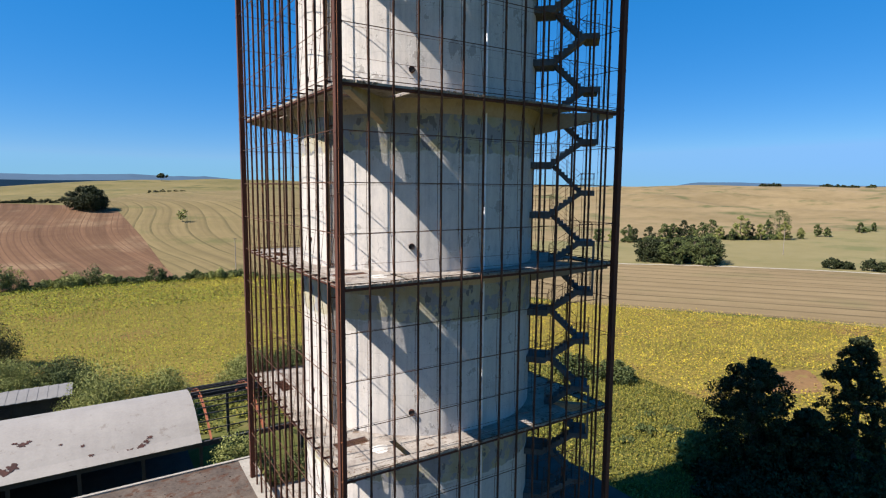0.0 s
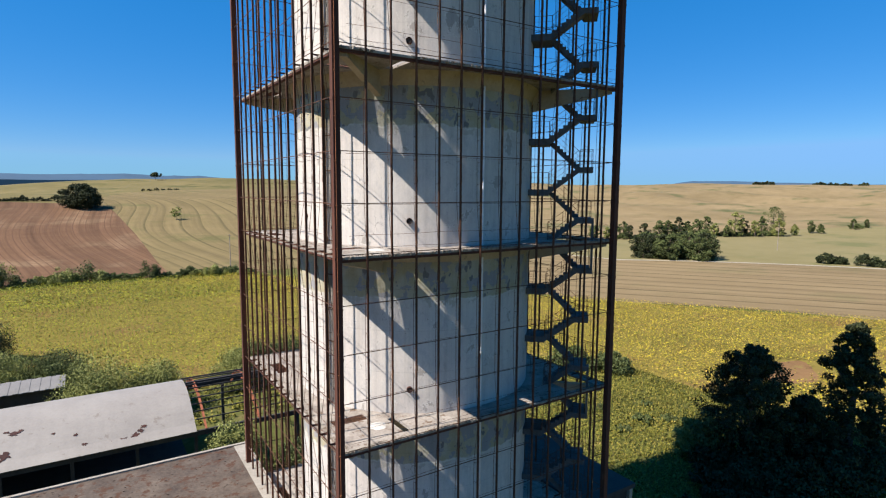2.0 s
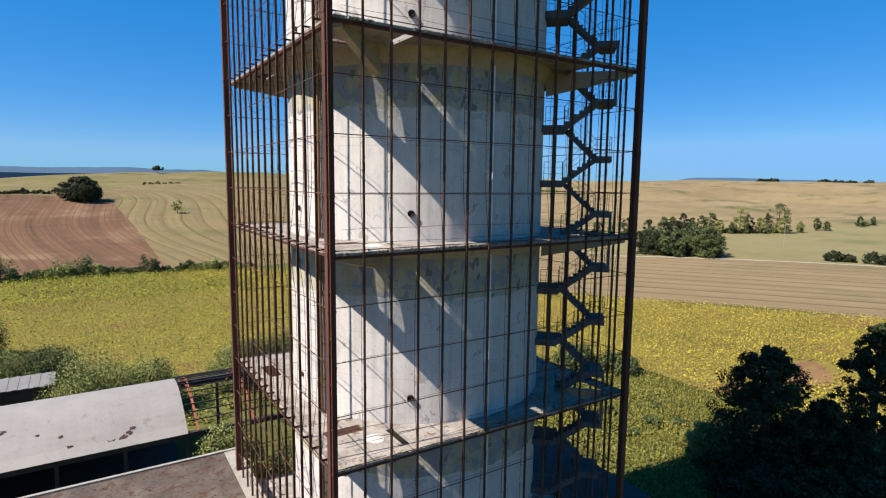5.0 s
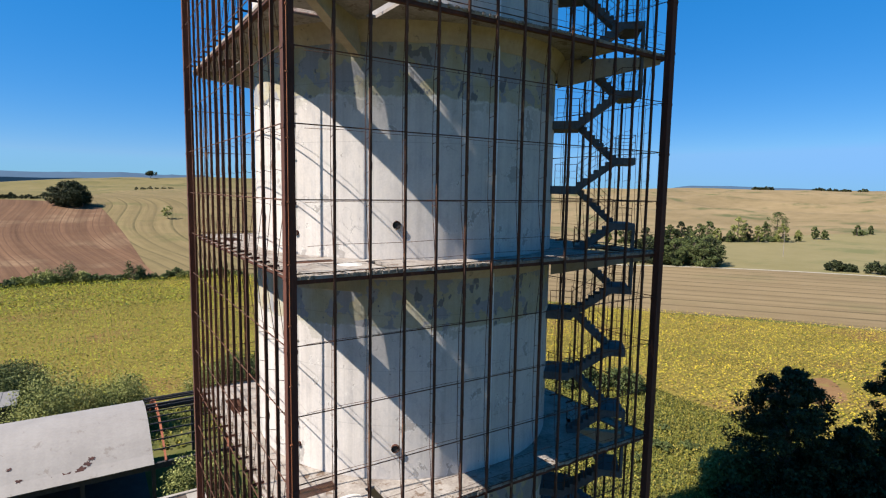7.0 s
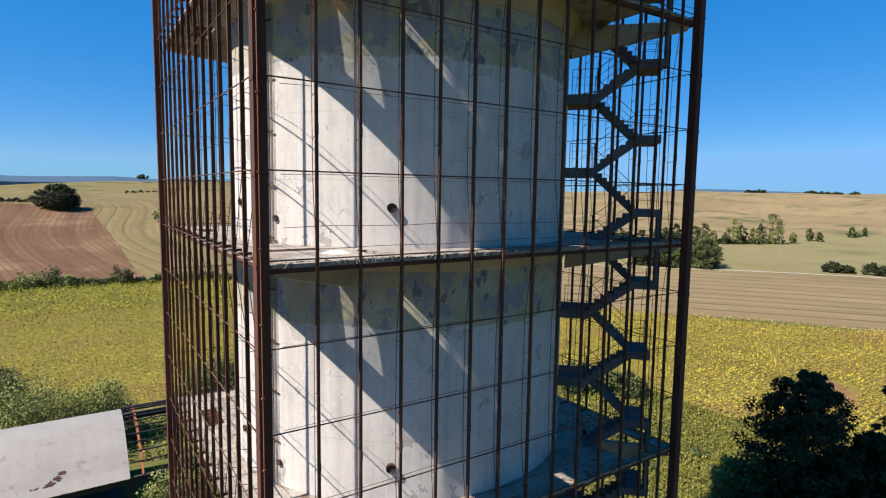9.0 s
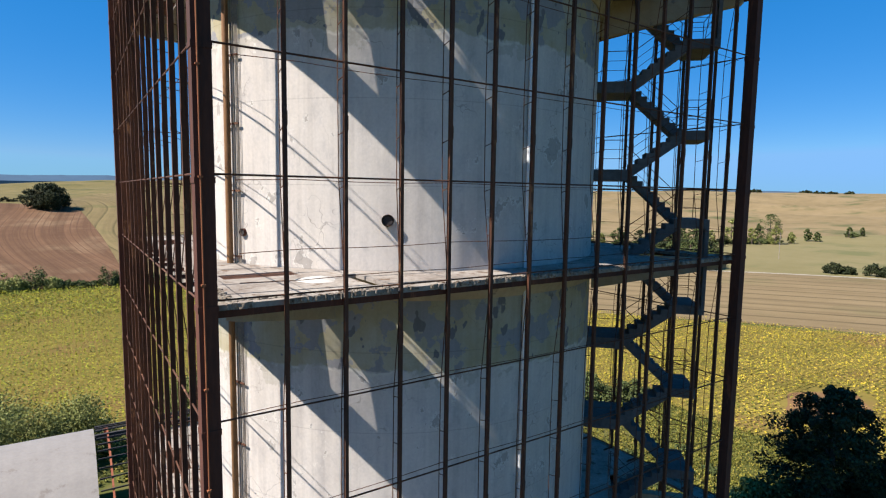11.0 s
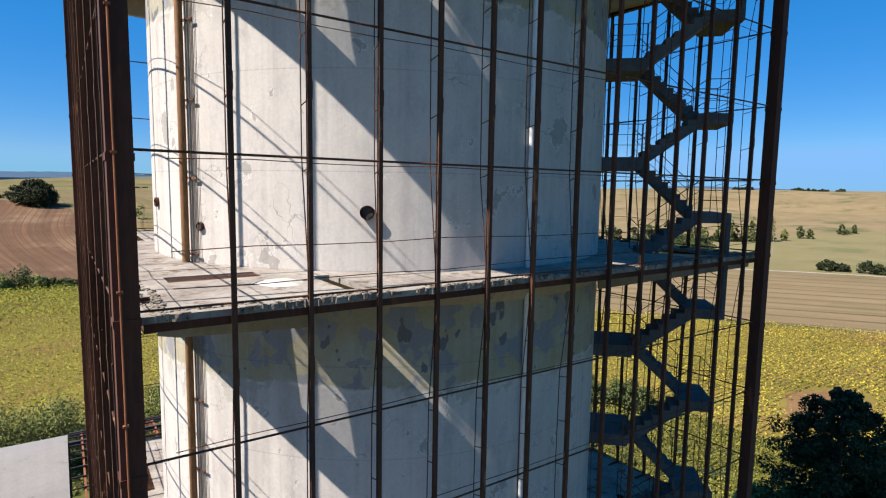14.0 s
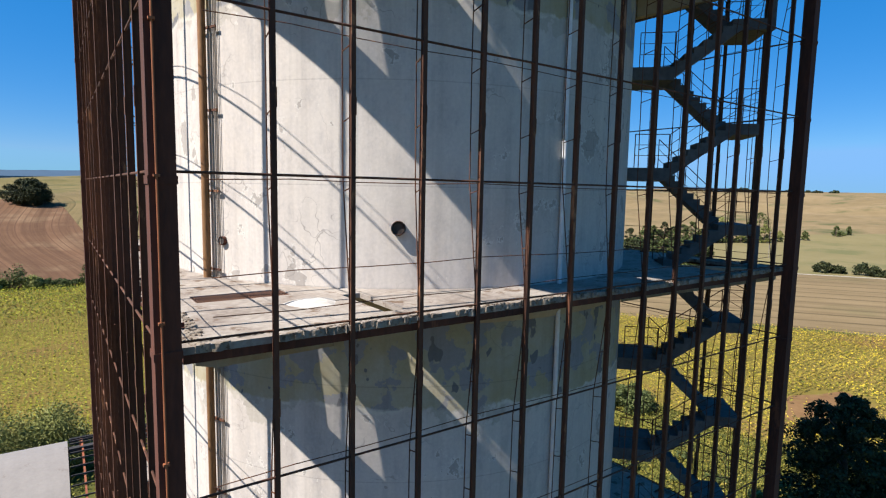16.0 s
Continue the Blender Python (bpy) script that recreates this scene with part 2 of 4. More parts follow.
def ground_paint(name, a, b2, c=None, rows=None, row_gap=9.0, row_col=None, scale=0.03, row_at=0.86, wave=26.0, streaks=0.5):
    m, nt, b = fresh(name)
    big, mid, fine = noise_of(nt, scale, 5), noise_of(nt, scale * 9, 5), noise_of(nt, 1.6, 6)
    f = calc(nt, "ADD", calc(nt, "MULTIPLY", big, 0.5), calc(nt, "ADD", calc(nt, "MULTIPLY", mid, 0.3), calc(nt, "MULTIPLY", fine, 0.2)))
    col = ramp(nt, f, [(0.36, a), (0.62, b2)])
    if c:
        col = mix(nt, ramp(nt, noise_of(nt, scale * 2.1, 6, rough=0.65), [(0.54, (0, 0, 0)), (0.66, (1, 1, 1))]), col, c)
    if rows:
        g = nt.nodes.new("ShaderNodeNewGeometry")
        d = nt.nodes.new("ShaderNodeVectorMath")
        d.operation = "DOT_PRODUCT"
        d.inputs[1].default_value = (*rows, 0)
        nt.links.new(g.outputs["Position"], d.inputs[0])
        wob = calc(nt, "MULTIPLY", noise_of(nt, 0.0055, 0), wave)
        u = calc(nt, "FRACT", calc(nt, "DIVIDE", calc(nt, "ADD", calc(nt, "ADD", d.outputs["Value"], wob), 5000.0), row_gap))
        mask = ramp(nt, u, [(row_at - 0.12, (0, 0, 0)), (row_at, (1, 1, 1)), (row_at + 0.07, (1, 1, 1)), (1.0, (0, 0, 0))])
        mask = calc(nt, "MULTIPLY", mask, ramp(nt, mid, [(0.30, (0.45, 0.45, 0.45)), (0.55, (1, 1, 1))]))
        along = nt.nodes.new("ShaderNodeVectorMath")
        along.operation = "DOT_PRODUCT"
        along.inputs[1].default_value = (-rows[1] * 0.02, rows[0] * 0.02, 0)
        nt.links.new(g.outputs["Position"], along.inputs[0])
        lane = nt.nodes.new("ShaderNodeCombineXYZ")
        nt.links.new(calc(nt, "ADD", d.outputs["Value"], wob), lane.inputs[0])
        nt.links.new(along.outputs["Value"], lane.inputs[1])
        streak = noise_of(nt, 0.16, 6, rough=0.75, source=lane.outputs[0])
        col = mix(nt, streaks, col, ramp(nt, streak, [(0.36, (0.62, 0.60, 0.58)), (0.62, (1.22, 1.2, 1.16))]), "MULTIPLY")
        mask = calc(nt, "MULTIPLY", mask, ramp(nt, streak, [(0.38, (0.25, 0.25, 0.25)), (0.56, (1, 1, 1))]))
        col = mix(nt, mask, col, row_col)
    nt.links.new(col, b.inputs["Base Color"])
    b.inputs["Roughness"].default_value = 0.98
    b.inputs["Specular IOR Level"].default_value = 0.1
    bump(nt, b, fine, 0.5, 0.1)
    return m


M_GROUND = ground_paint("rough_grassland", (0.053, 0.062, 0.014), (0.106, 0.106, 0.029), (0.134, 0.110, 0.043), scale=0.06)
M_FLOWERSOIL = ground_paint("sunflower_floor", (0.125, 0.098, 0.020), (0.20, 0.152, 0.034), (0.17, 0.105, 0.036))
M_BROWN = ground_paint("ploughed_soil", (0.100, 0.055, 0.030), (0.142, 0.083, 0.046), (0.175, 0.115, 0.066), (0.991, 0.115), 2.6, (0.090, 0.050, 0.028), 0.014, wave=60.0, streaks=0.9)
M_TAN = ground_paint("pale_ploughed_hill", (0.140, 0.110, 0.048), (0.188, 0.143, 0.067), (0.115, 0.105, 0.041), (0.985, 0.130), 7.0, (0.085, 0.070, 0.030), 0.01, row_at=0.92, wave=90.0, streaks=0.55)
M_STUBBLE = ground_paint("mown_stubble", (0.165, 0.120, 0.060), (0.215, 0.160, 0.084), (0.155, 0.125, 0.060), (0.80, 0.60), 8.6, (0.078, 0.058, 0.028), 0.012, wave=10.0)
M_MEADOW = ground_paint("dry_meadow", (0.152, 0.130, 0.054), (0.201, 0.167, 0.078), (0.127, 0.122, 0.049), scale=0.012)
M_HILL = ground_paint("dry_hill_grass", (0.145, 0.108, 0.05), (0.245, 0.18, 0.092), (0.085, 0.088, 0.034), scale=0.0085)
M_HILL_OLIVE = ground_paint("olive_hill_grass", (0.10, 0.088, 0.03), (0.18, 0.142, 0.06), (0.075, 0.075, 0.026), scale=0.009)
M_BARESOIL = ground_paint("bare_red_soil", (0.135, 0.075, 0.032), (0.205, 0.120, 0.052), (0.18, 0.13, 0.04), scale=0.15)
M_TRACK = ground_paint("dusty_track", (0.280, 0.241, 0.179), (0.347, 0.308, 0.235))


# imitates aerial haze: a bluish base colour plus a weak emission
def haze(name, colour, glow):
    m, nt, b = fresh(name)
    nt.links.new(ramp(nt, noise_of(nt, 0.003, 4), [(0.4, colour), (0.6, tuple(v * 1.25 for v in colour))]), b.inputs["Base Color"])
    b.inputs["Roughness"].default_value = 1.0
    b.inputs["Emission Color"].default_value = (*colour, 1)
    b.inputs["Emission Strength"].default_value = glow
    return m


M_FAR = haze("distant_hills_painted_haze", (0.022, 0.048, 0.078), 0.30)


# ---- mesh helpers ----
def box(bm, x0, y0, z0, x1, y1, z1):
    v = [bm.verts.new((x, y, z)) for z in (z0, z1) for x, y in ((x0, y0), (x1, y0), (x1, y1), (x0, y1))]
    for f in ((3, 2, 1, 0), (4, 5, 6, 7), (0, 1, 5, 4), (1, 2, 6, 5), (2, 3, 7, 6), (3, 0, 4, 7)):
        bm.faces.new([v[i] for i in f])


def beam(bm, a, b, w, h=None, up=(0, 0, 1)):
    a, b, h = Vector(a), Vector(b), h or w
    d = (b - a).normalized()
    s = d.cross(Vector(up))
    if s.length < 1e-4:
        s = d.cross(Vector((1, 0, 0)))
    s.normalize()
    u = s.cross(d)
    v = [bm.verts.new(p + s * i * w / 2 + u * j * h / 2) for p in (a, b) for i, j in ((-1, -1), (1, -1), (1, 1), (-1, 1))]
    for f in ((3, 2, 1, 0), (4, 5, 6, 7), (0, 1, 5, 4), (1, 2, 6, 5), (2, 3, 7, 6), (3, 0, 4, 7)):
        bm.faces.new([v[i] for i in f])


def tube(bm, a, b, r, n=8, r2=None, caps=True):
    a, b = Vector(a), Vector(b)
    d = (b - a).normalized()
    s = d.orthogonal().normalized()
    u = d.cross(s)
    rings = [[bm.verts.new(p + (s * math.cos(k * math.tau / n) + u * math.sin(k * math.tau / n)) * q) for k in range(n)] for p, q in ((a, r), (b, r if r2 is None else r2))]
    for k in range(n):
        bm.faces.new((rings[0][k], rings[0][(k + 1) % n], rings[1][(k + 1) % n], rings[1][k]))
    if caps:
        bm.faces.new(rings[0][::-1])
        bm.faces.new(rings[1])


def polytube(bm, pts, r, n=5):
    pts = [Vector(p) for p in pts]
    rings = []
    for i, p in enumerate(pts):
        d = (pts[min(i + 1, len(pts) - 1)] - pts[max(i - 1, 0)]).normalized()
        s = d.cross(Vector((0.31, 0.9, 0.2))).normalized()
        u = d.cross(s)
        rings.append([bm.verts.new(p + (s * math.cos(k * math.tau / n) + u * math.sin(k * math.tau / n)) * r) for k in range(n)])
    for a, b in zip(rings, rings[1:]):
        for k in range(n):
            bm.faces.new((a[k], a[(k + 1) % n], b[(k + 1) % n], b[k]))
    bm.faces.new(rings[0][::-1])
    bm.faces.new(rings[-1])


def prism(bm, pts, offset):
    a = [bm.verts.new(p) for p in pts]
    b = [bm.verts.new(Vector(p) + Vector(offset)) for p in pts]
    n = len(a)
    bm.faces.new(a[::-1])
    bm.faces.new(b)
    for k in range(n):
        bm.faces.new((a[k], a[(k + 1) % n], b[(k + 1) % n], b[k]))


def mesh_of(name, bm, material, smooth=False):
    me = bpy.data.meshes.new(name)
    bmesh.ops.recalc_face_normals(bm, faces=bm.faces)
    bm.to_mesh(me)
    bm.free()
    me.materials.append(material)
    if smooth:
        me.shade_smooth()
    return me


def part(name, bm, material, parent=None, label="", smooth=False):
    ob = new(name, mesh_of(name, bm, material, smooth))
    if parent:
        ob.parent = parent
    return tagged(ob, label)


def again(name, me, parent, m):
    ob = new(name, me)
    ob.parent, ob.matrix_basis = parent, m
    return ob


def thing(name, label, category, group="", kind="", at=(0, 0, 0)):
    ob = new(name)
    ob.location = at
    return tagged(ob, label, category, group, kind)


def cloud(name, verts, faces, material):
    me = bpy.data.meshes.new(name)
    me.from_pydata(verts, [], faces)
    me.materials.append(material)
    return me


# ---- terrain ----
R_L = [0, 185, 250, 420, 620, 900, 1150, 1700, 2600]
H_L = [0, 0, 3.0, 19.0, 26.5, 38.5, 41, 30, 20]
R_R = [0, 420, 600, 820, 1200, 1500, 2000, 2600]
H_R = [0, 0, 6.0, 16.5, 34.0, 37.0, 31, 20]


def ground_z(x, y):
    r = math.hypot(x, y)
    az = math.degrees(math.atan2(x, y))
    w = min(1, max(0, (az - 14) / 26)) if az > -90 else 0
    w = w * w * (3 - 2 * w)
    left = np.interp(r, R_L, H_L)
    right = np.interp(r, R_R, H_R)
    roll = noise.noise((x / 210, y / 210, 3.1)) * 7.0 * min(1, max(0, (r - 330) / 500))
    roll += noise.noise((x / 75, y / 75, 7.1)) * 2.4 * min(1, max(0, (r - 330) / 400))
    fold = min(1, max(0, (r - 480) / 300)) * min(1, max(0, (1300 - r) / 250)) * w
    roll += fold * (5.0 - 16.0 * abs(noise.noise((x / 190 + y / 420, y / 260 - x / 500, 5.3))))
    left -= max(0.0, 3.0 - az) * 1.35 * min(1, max(0, (r - 480) / 300)) if -60 < az < 3 else 0
    return float(left * (1 - w) + right * w + roll)


def sheet(name, corner_fn, nu, nv, material, lift=0.0):
    verts, faces = [], []
    for i in range(nu + 1):
        for j in range(nv + 1):
            x, y = corner_fn(i / nu, j / nv)
            z = ground_z(x, y) + lift
            if lift < 0:
                z -= min(4.0, max(0.0, (math.hypot(x, y) - 196) * 0.06))
            verts.append((x, y, z))
    for i in range(nu):
        for j in range(nv):
            a = i * (nv + 1) + j
            faces.append((a, a + nv + 1, a + nv + 2, a + 1))
    me = cloud(name, verts, faces, material)
    me.shade_smooth()
    return me


def polar(az0, az1, near, far, warp=1.0):
    """Strip between two bearings; near and far are lists of (bearing, range)."""
    def at(u, v):
        az = az0 + (az1 - az0) * u
        r0 = np.interp(az, *zip(*near))
        r1 = np.interp(az, *zip(*far))
        r = r0 + (r1 - r0) * v ** warp
        return r * math.sin(radians(az)), r * math.cos(radians(az))
    return at


def all_round(u, v):
    az = u * math.tau
    r = 0.5 + 3600 * v ** 2.6
    return r * math.sin(az), r * math.cos(az)


tagged(new("ground", sheet("ground", all_round, 180, 110, M_GROUND, -0.02)), "rough green and dry grass round the tower", "ground", kind="structure")

HEDGE = [(-40, 205), (-7, 192), (12, 190), (22, 182)]
FIELDS = [
    ("field_ploughed", polar(-40, 6, HEDGE, [(-40, 430), (-7, 422), (0, 398), (1.5, 383), (2.5, 325), (4, 258), (5, 215), (6, 193)]), 90, 60, M_BROWN, 0.05, "ploughed red-brown soil field on a rising slope"),
    ("field_pale", polar(-1, 36, [(-1, 401), (0, 398), (1.5, 383), (2.5, 325), (4, 258), (5, 215), (6, 193), (12, 190), (36, 215)], [(-1, 404), (3, 520), (12, 640), (36, 700)]), 90, 70, M_TAN, 0.06, "pale ploughed hillside with dark curved furrows"),
    ("field_olive", polar(-40, 36, [(-40, 430), (-7, 422), (-1, 401), (3, 520), (12, 640), (36, 700)], [(-40, 1400), (36, 1500)]), 80, 60, M_HILL_OLIVE, 0.04, "olive dry grass hill below the skyline"),
    ("field_stubble", polar(30, 85, [(30, 170), (38, 155), (45, 146), (50.2, 143), (71.2, 151), (85, 180)], [(30, 260), (45, 240), (50, 229), (71, 251), (85, 270)]), 80, 50, M_STUBBLE, 0.05, "mown stubble field with long dark swath lines"),
    ("field_meadow", polar(30, 85, [(30, 262), (45, 242), (50, 231), (71, 253), (85, 272)], [(30, 308), (51, 332), (70, 492), (85, 605)]), 60, 40, M_MEADOW, 0.05, "dry greenish meadow beyond the track"),
    ("field_hill", polar(34, 88, [(34, 310), (51, 330), (70, 490), (88, 620)], [(34, 1700), (88, 1800)]), 110, 80, M_HILL, 0.06, "dry straw-coloured hills below the skyline"),
    ("track", polar(30, 85, [(30, 260), (45, 240), (50, 229), (71, 251), (85, 270)], [(30, 262.5), (45, 242.5), (50, 231.5), (71, 253.2), (85, 272)]), 60, 2, M_TRACK, 0.09, "pale dusty farm track along the stubble"),
]
for nm, fn, nu, nv, mt, lift, lab in FIELDS:
    tagged(new(nm, sheet(nm, fn, nu, nv, mt, lift)), lab, "field", kind="structure")

# far ridges, their blue haze painted by M_FAR
for nm, r, rows_ in (("backdrop_ridge", 3400, ((-60, 1.0), (-7, 1.0), (-3, 0.95), (3, 1.12), (6, 0.95), (9, 1.0), (13, 0.62), (22, 0.4), (46, 0.2), (53, 0.1), (56, 0.72), (60, 0.74), (64, 0.6), (69, 0.45), (80, 0.3), (100, 0.2))),):
    vs, fs = [], []
    for i in range(240):
        az = -60 + 160 * i / 239
        e = np.interp(az, *zip(*rows_)) + 0.05 * noise.noise((az * 0.8, 0, 1)) + 0.025 * noise.noise((az * 3, 0, 1))
        x, y = r * math.sin(radians(az)), r * math.cos(radians(az))
        vs += [(x, y, -40), (x, y, 29 + r * math.tan(radians(e)) * 0.5), (x * 1.08, y * 1.08, 29 + r * 1.08 * math.tan(radians(e)))]
    for i in range(239):
        a = 3 * i
        fs += [(a, a + 3, a + 4, a + 1), (a + 1, a + 4, a + 5, a + 2)]
    tagged(new(nm, cloud(nm, vs, fs, M_FAR)), "horizon hills with blue haze painted in", "hills", kind="structure")

# ---- the tower ----
CX, CY, HALF, RAD = 15.8, 29.25, 8.25, 6.9
X0, X1, Y0, Y1 = CX - HALF, CX + HALF, CY - HALF, CY + HALF
TOP = FLOOR0 + 4 * STOREY + 0.9
FLOORS = [FLOOR0 + k * STOREY for k in range(-2, 5)]
PITCH = 2 * HALF / 14
XL, XR = 7.27, 23.86


SCX, SCY = CX - 0.09, CY + 0.06


def on_wall(deg, out=0.0, z=0.0):
    a = radians(deg)
    return Vector((SCX + (RAD + out) * math.cos(a), SCY + (RAD + out) * math.sin(a), z))


def ring_wall(bm, r0, r1, z0, z1, n=192):
    """A tube wall; faces, back and rims share no corners, so that the curved faces shade truly."""
    steps = 24
    for lines, smooth in (([(r1, z0 + (z1 - z0) * k / steps) for k in range(steps + 1)], True), ([(r0, z1 + (z0 - z1) * k / steps) for k in range(steps + 1)], True), ([(r1, z1), (r0, z1)], False), ([(r0, z0), (r1, z0)], False)):
        loops = [[bm.verts.new((SCX + r * math.cos(k * math.tau / n), SCY + r * math.sin(k * math.tau / n), z)) for k in range(n)] for r, z in lines]
        for la, lb in zip(loops, loops[1:]):
            for k in range(n):
                bm.faces.new((la[k], la[(k + 1) % n], lb[(k + 1) % n], lb[k])).smooth = smooth


shaft = thing("tower_shaft", "round whitewashed concrete tower shaft with peeling paint", "tower", at=(0, 0, 0))
bm = bmesh.new()
ring_wall(bm, RAD - 0.3, RAD, -0.2, TOP)
me_ = bpy.data.meshes.new("wall")
bm.to_mesh(me_)
bm.free()
me_.materials.append(M_SHAFT)
new("wall", me_).parent = shaft

# wall fittings, one set for each storey
for zf in FLOORS[:-1]:
    for deg, dz, r in ((238.3, 1.27, 0.15), (203.9, 0.85, 0.10), (184, 1.35, 0.12)):
        bm = bmesh.new()
        n = 20
        a, b_ = on_wall(deg, -0.05, zf + dz), on_wall(deg, 0.15 if r > .14 else 0.08, zf + dz)
        tube(bm, a, b_, r, n, caps=False)
        tube(bm, a, b_, r * 0.86, n, caps=False)
        collar = part("pipe_stub", bm, M_COLUMN, shaft, "dark rusty pipe stub through the wall")
        # closed plug whose dark colour paints the shade inside the pipe
        bm = bmesh.new()
        tube(bm, on_wall(deg, 0.004, zf + dz), on_wall(deg, 0.10 if r > .14 else 0.05, zf + dz), r * 0.84, n)
        part("bore", bm, M_DARK, collar, "dark plug painted as the bore's inner shade")

bm = bmesh.new()
tube(bm, on_wall(269.8, 0.07, 0), on_wall(269.8, 0.07, TOP), 0.055, 10)
conduit = part("conduit", bm, M_WHITEPIPE, shaft, "pale vertical conduit pipe", True)
bm = bmesh.new()
tube(bm, on_wall(200.3, 0.14, 0), on_wall(200.3, 0.14, TOP), 0.085, 12)
riser = part("riser_pipe", bm, M_PIPE, shaft, "ochre rusted riser pipe", True)
for k in range(5):
    bm = bmesh.new()
    tube(bm, on_wall(201.8 + k * 0.42, 0.06, 0), on_wall(201.8 + k * 0.42, 0.06, TOP), 0.011, 6)
    part("cable", bm, M_CABLE, shaft, "thin vertical cable")
for k in range(34):
    z = 1.0 + 1.75 * k
    bm = bmesh.new()
    beam(bm, on_wall(199.4, 0.10, z), on_wall(203.8, 0.10, z), 0.03, 0.05)
    part("bracket", bm, M_RUST, shaft)


# floor slabs
HOLE = (10.82, 21.72, 11.22, 23.45)
GRATE = (8.30, 23.95, 10.02, 24.62)
STAIRWELL = (21.3, 21.42, 23.3, 23.75)
SIDE_GRATE = (8.25, 33.0, 8.95, 35.0)


def slab_cells(bm, holes, z0, z1, inset):
    xs = sorted({X0 + 0.01, X1 - inset, *(v for h in holes for v in (h[0], h[2])), 12.5, 15.8, 19.2})
    ys = sorted({Y0 + inset, Y1 - inset, *(v for h in holes for v in (h[1], h[3])), 27.5, 30.5})
    grid = {}

    def vert(i, j, k):
        if (i, j, k) not in grid:
            grid[i, j, k] = bm.verts.new((xs[i], ys[j], (z0, z1)[k]))
        return grid[i, j, k]
    solid = set()
    for i in range(len(xs) - 1):
        for j in range(len(ys) - 1):
            mx, my = (xs[i] + xs[i + 1]) / 2, (ys[j] + ys[j + 1]) / 2
            if not any(h[0] < mx < h[2] and h[1] < my < h[3] for h in holes):
                solid.add((i, j))
    for i, j in solid:
        bm.faces.new([vert(*p, 1) for p in ((i, j), (i + 1, j), (i + 1, j + 1), (i, j + 1))])
        bm.faces.new([vert(*p, 0) for p in ((i, j + 1), (i + 1, j + 1), (i + 1, j), (i, j))])
        for (ni, nj), (p, q) in (((i - 1, j), ((i, j + 1), (i, j))), ((i + 1, j), ((i + 1, j), (i + 1, j + 1))), ((i, j - 1), ((i, j), (i + 1, j))), ((i, j + 1), ((i + 1, j + 1), (i, j + 1)))):
            if (ni, nj) not in solid:
                bm.faces.new((vert(*p, 0), vert(*q, 0), vert(*q, 1), vert(*p, 1)))


def ragged_rim(bm, z, rng):
    """Broken screed along the slab's rim: a crumbled layer of small uneven lumps in two rows, with gaps."""
    for side in range(4):
        for row in range(3):
            t = rng.uniform(0, 0.1)
            while t < 2 * HALF - 0.45:
                w = rng.uniform(0.04, 0.13) if row else rng.uniform(0.05, 0.20)
                worn = noise.noise((t * 0.9, side * 7.0 + z, row * 3.0))
                if worn < (0.25, 0.12, -0.05)[row]:
                    d, h = rng.uniform(0.05, 0.14), rng.uniform(0.004, 0.024) * (1.2 - worn)
                    o = (-0.03, 0.08, 0.20)[row] + rng.uniform(-0.04, 0.05)
                    lo = z - rng.uniform(0.03, 0.10) if row == 0 else z - 0.01
                    n = 6
                    turn = rng.uniform(0, 1)
                    ring = []
                    for k in range(n):
                        a = (k + turn) * math.tau / n
                        u = t + w / 2 + (w / 2 * 1.1) * math.cos(a) * rng.uniform(0.75, 1.15)
                        q = 0.1 + o + d / 2 + d / 2 * math.sin(a) * rng.uniform(0.7, 1.15)
                        ring.append(((X0 + .1 + u, Y0 + q), (X0 + q, Y0 + .1 + u), (X1 - q, Y0 + .1 + u), (X0 + .1 + u, Y1 - q))[side])
                    low = [bm.verts.new((x, y, lo)) for x, y in ring]
                    mx, my = sum(p[0] for p in ring) / n, sum(p[1] for p in ring) / n
                    top = [bm.verts.new((mx + (x - mx) * .8, my + (y - my) * .8, z + h * rng.uniform(.5, 1.2))) for x, y in ring]
                    for k in range(n):
                        bm.faces.new((low[k], low[(k + 1) % n], top[(k + 1) % n], top[k]))
                    tip = bm.verts.new((mx, my, z + h * 1.15))
                    for k in range(n):
                        bm.faces.new((top[k], top[(k + 1) % n], tip))
                t += w * 0.62


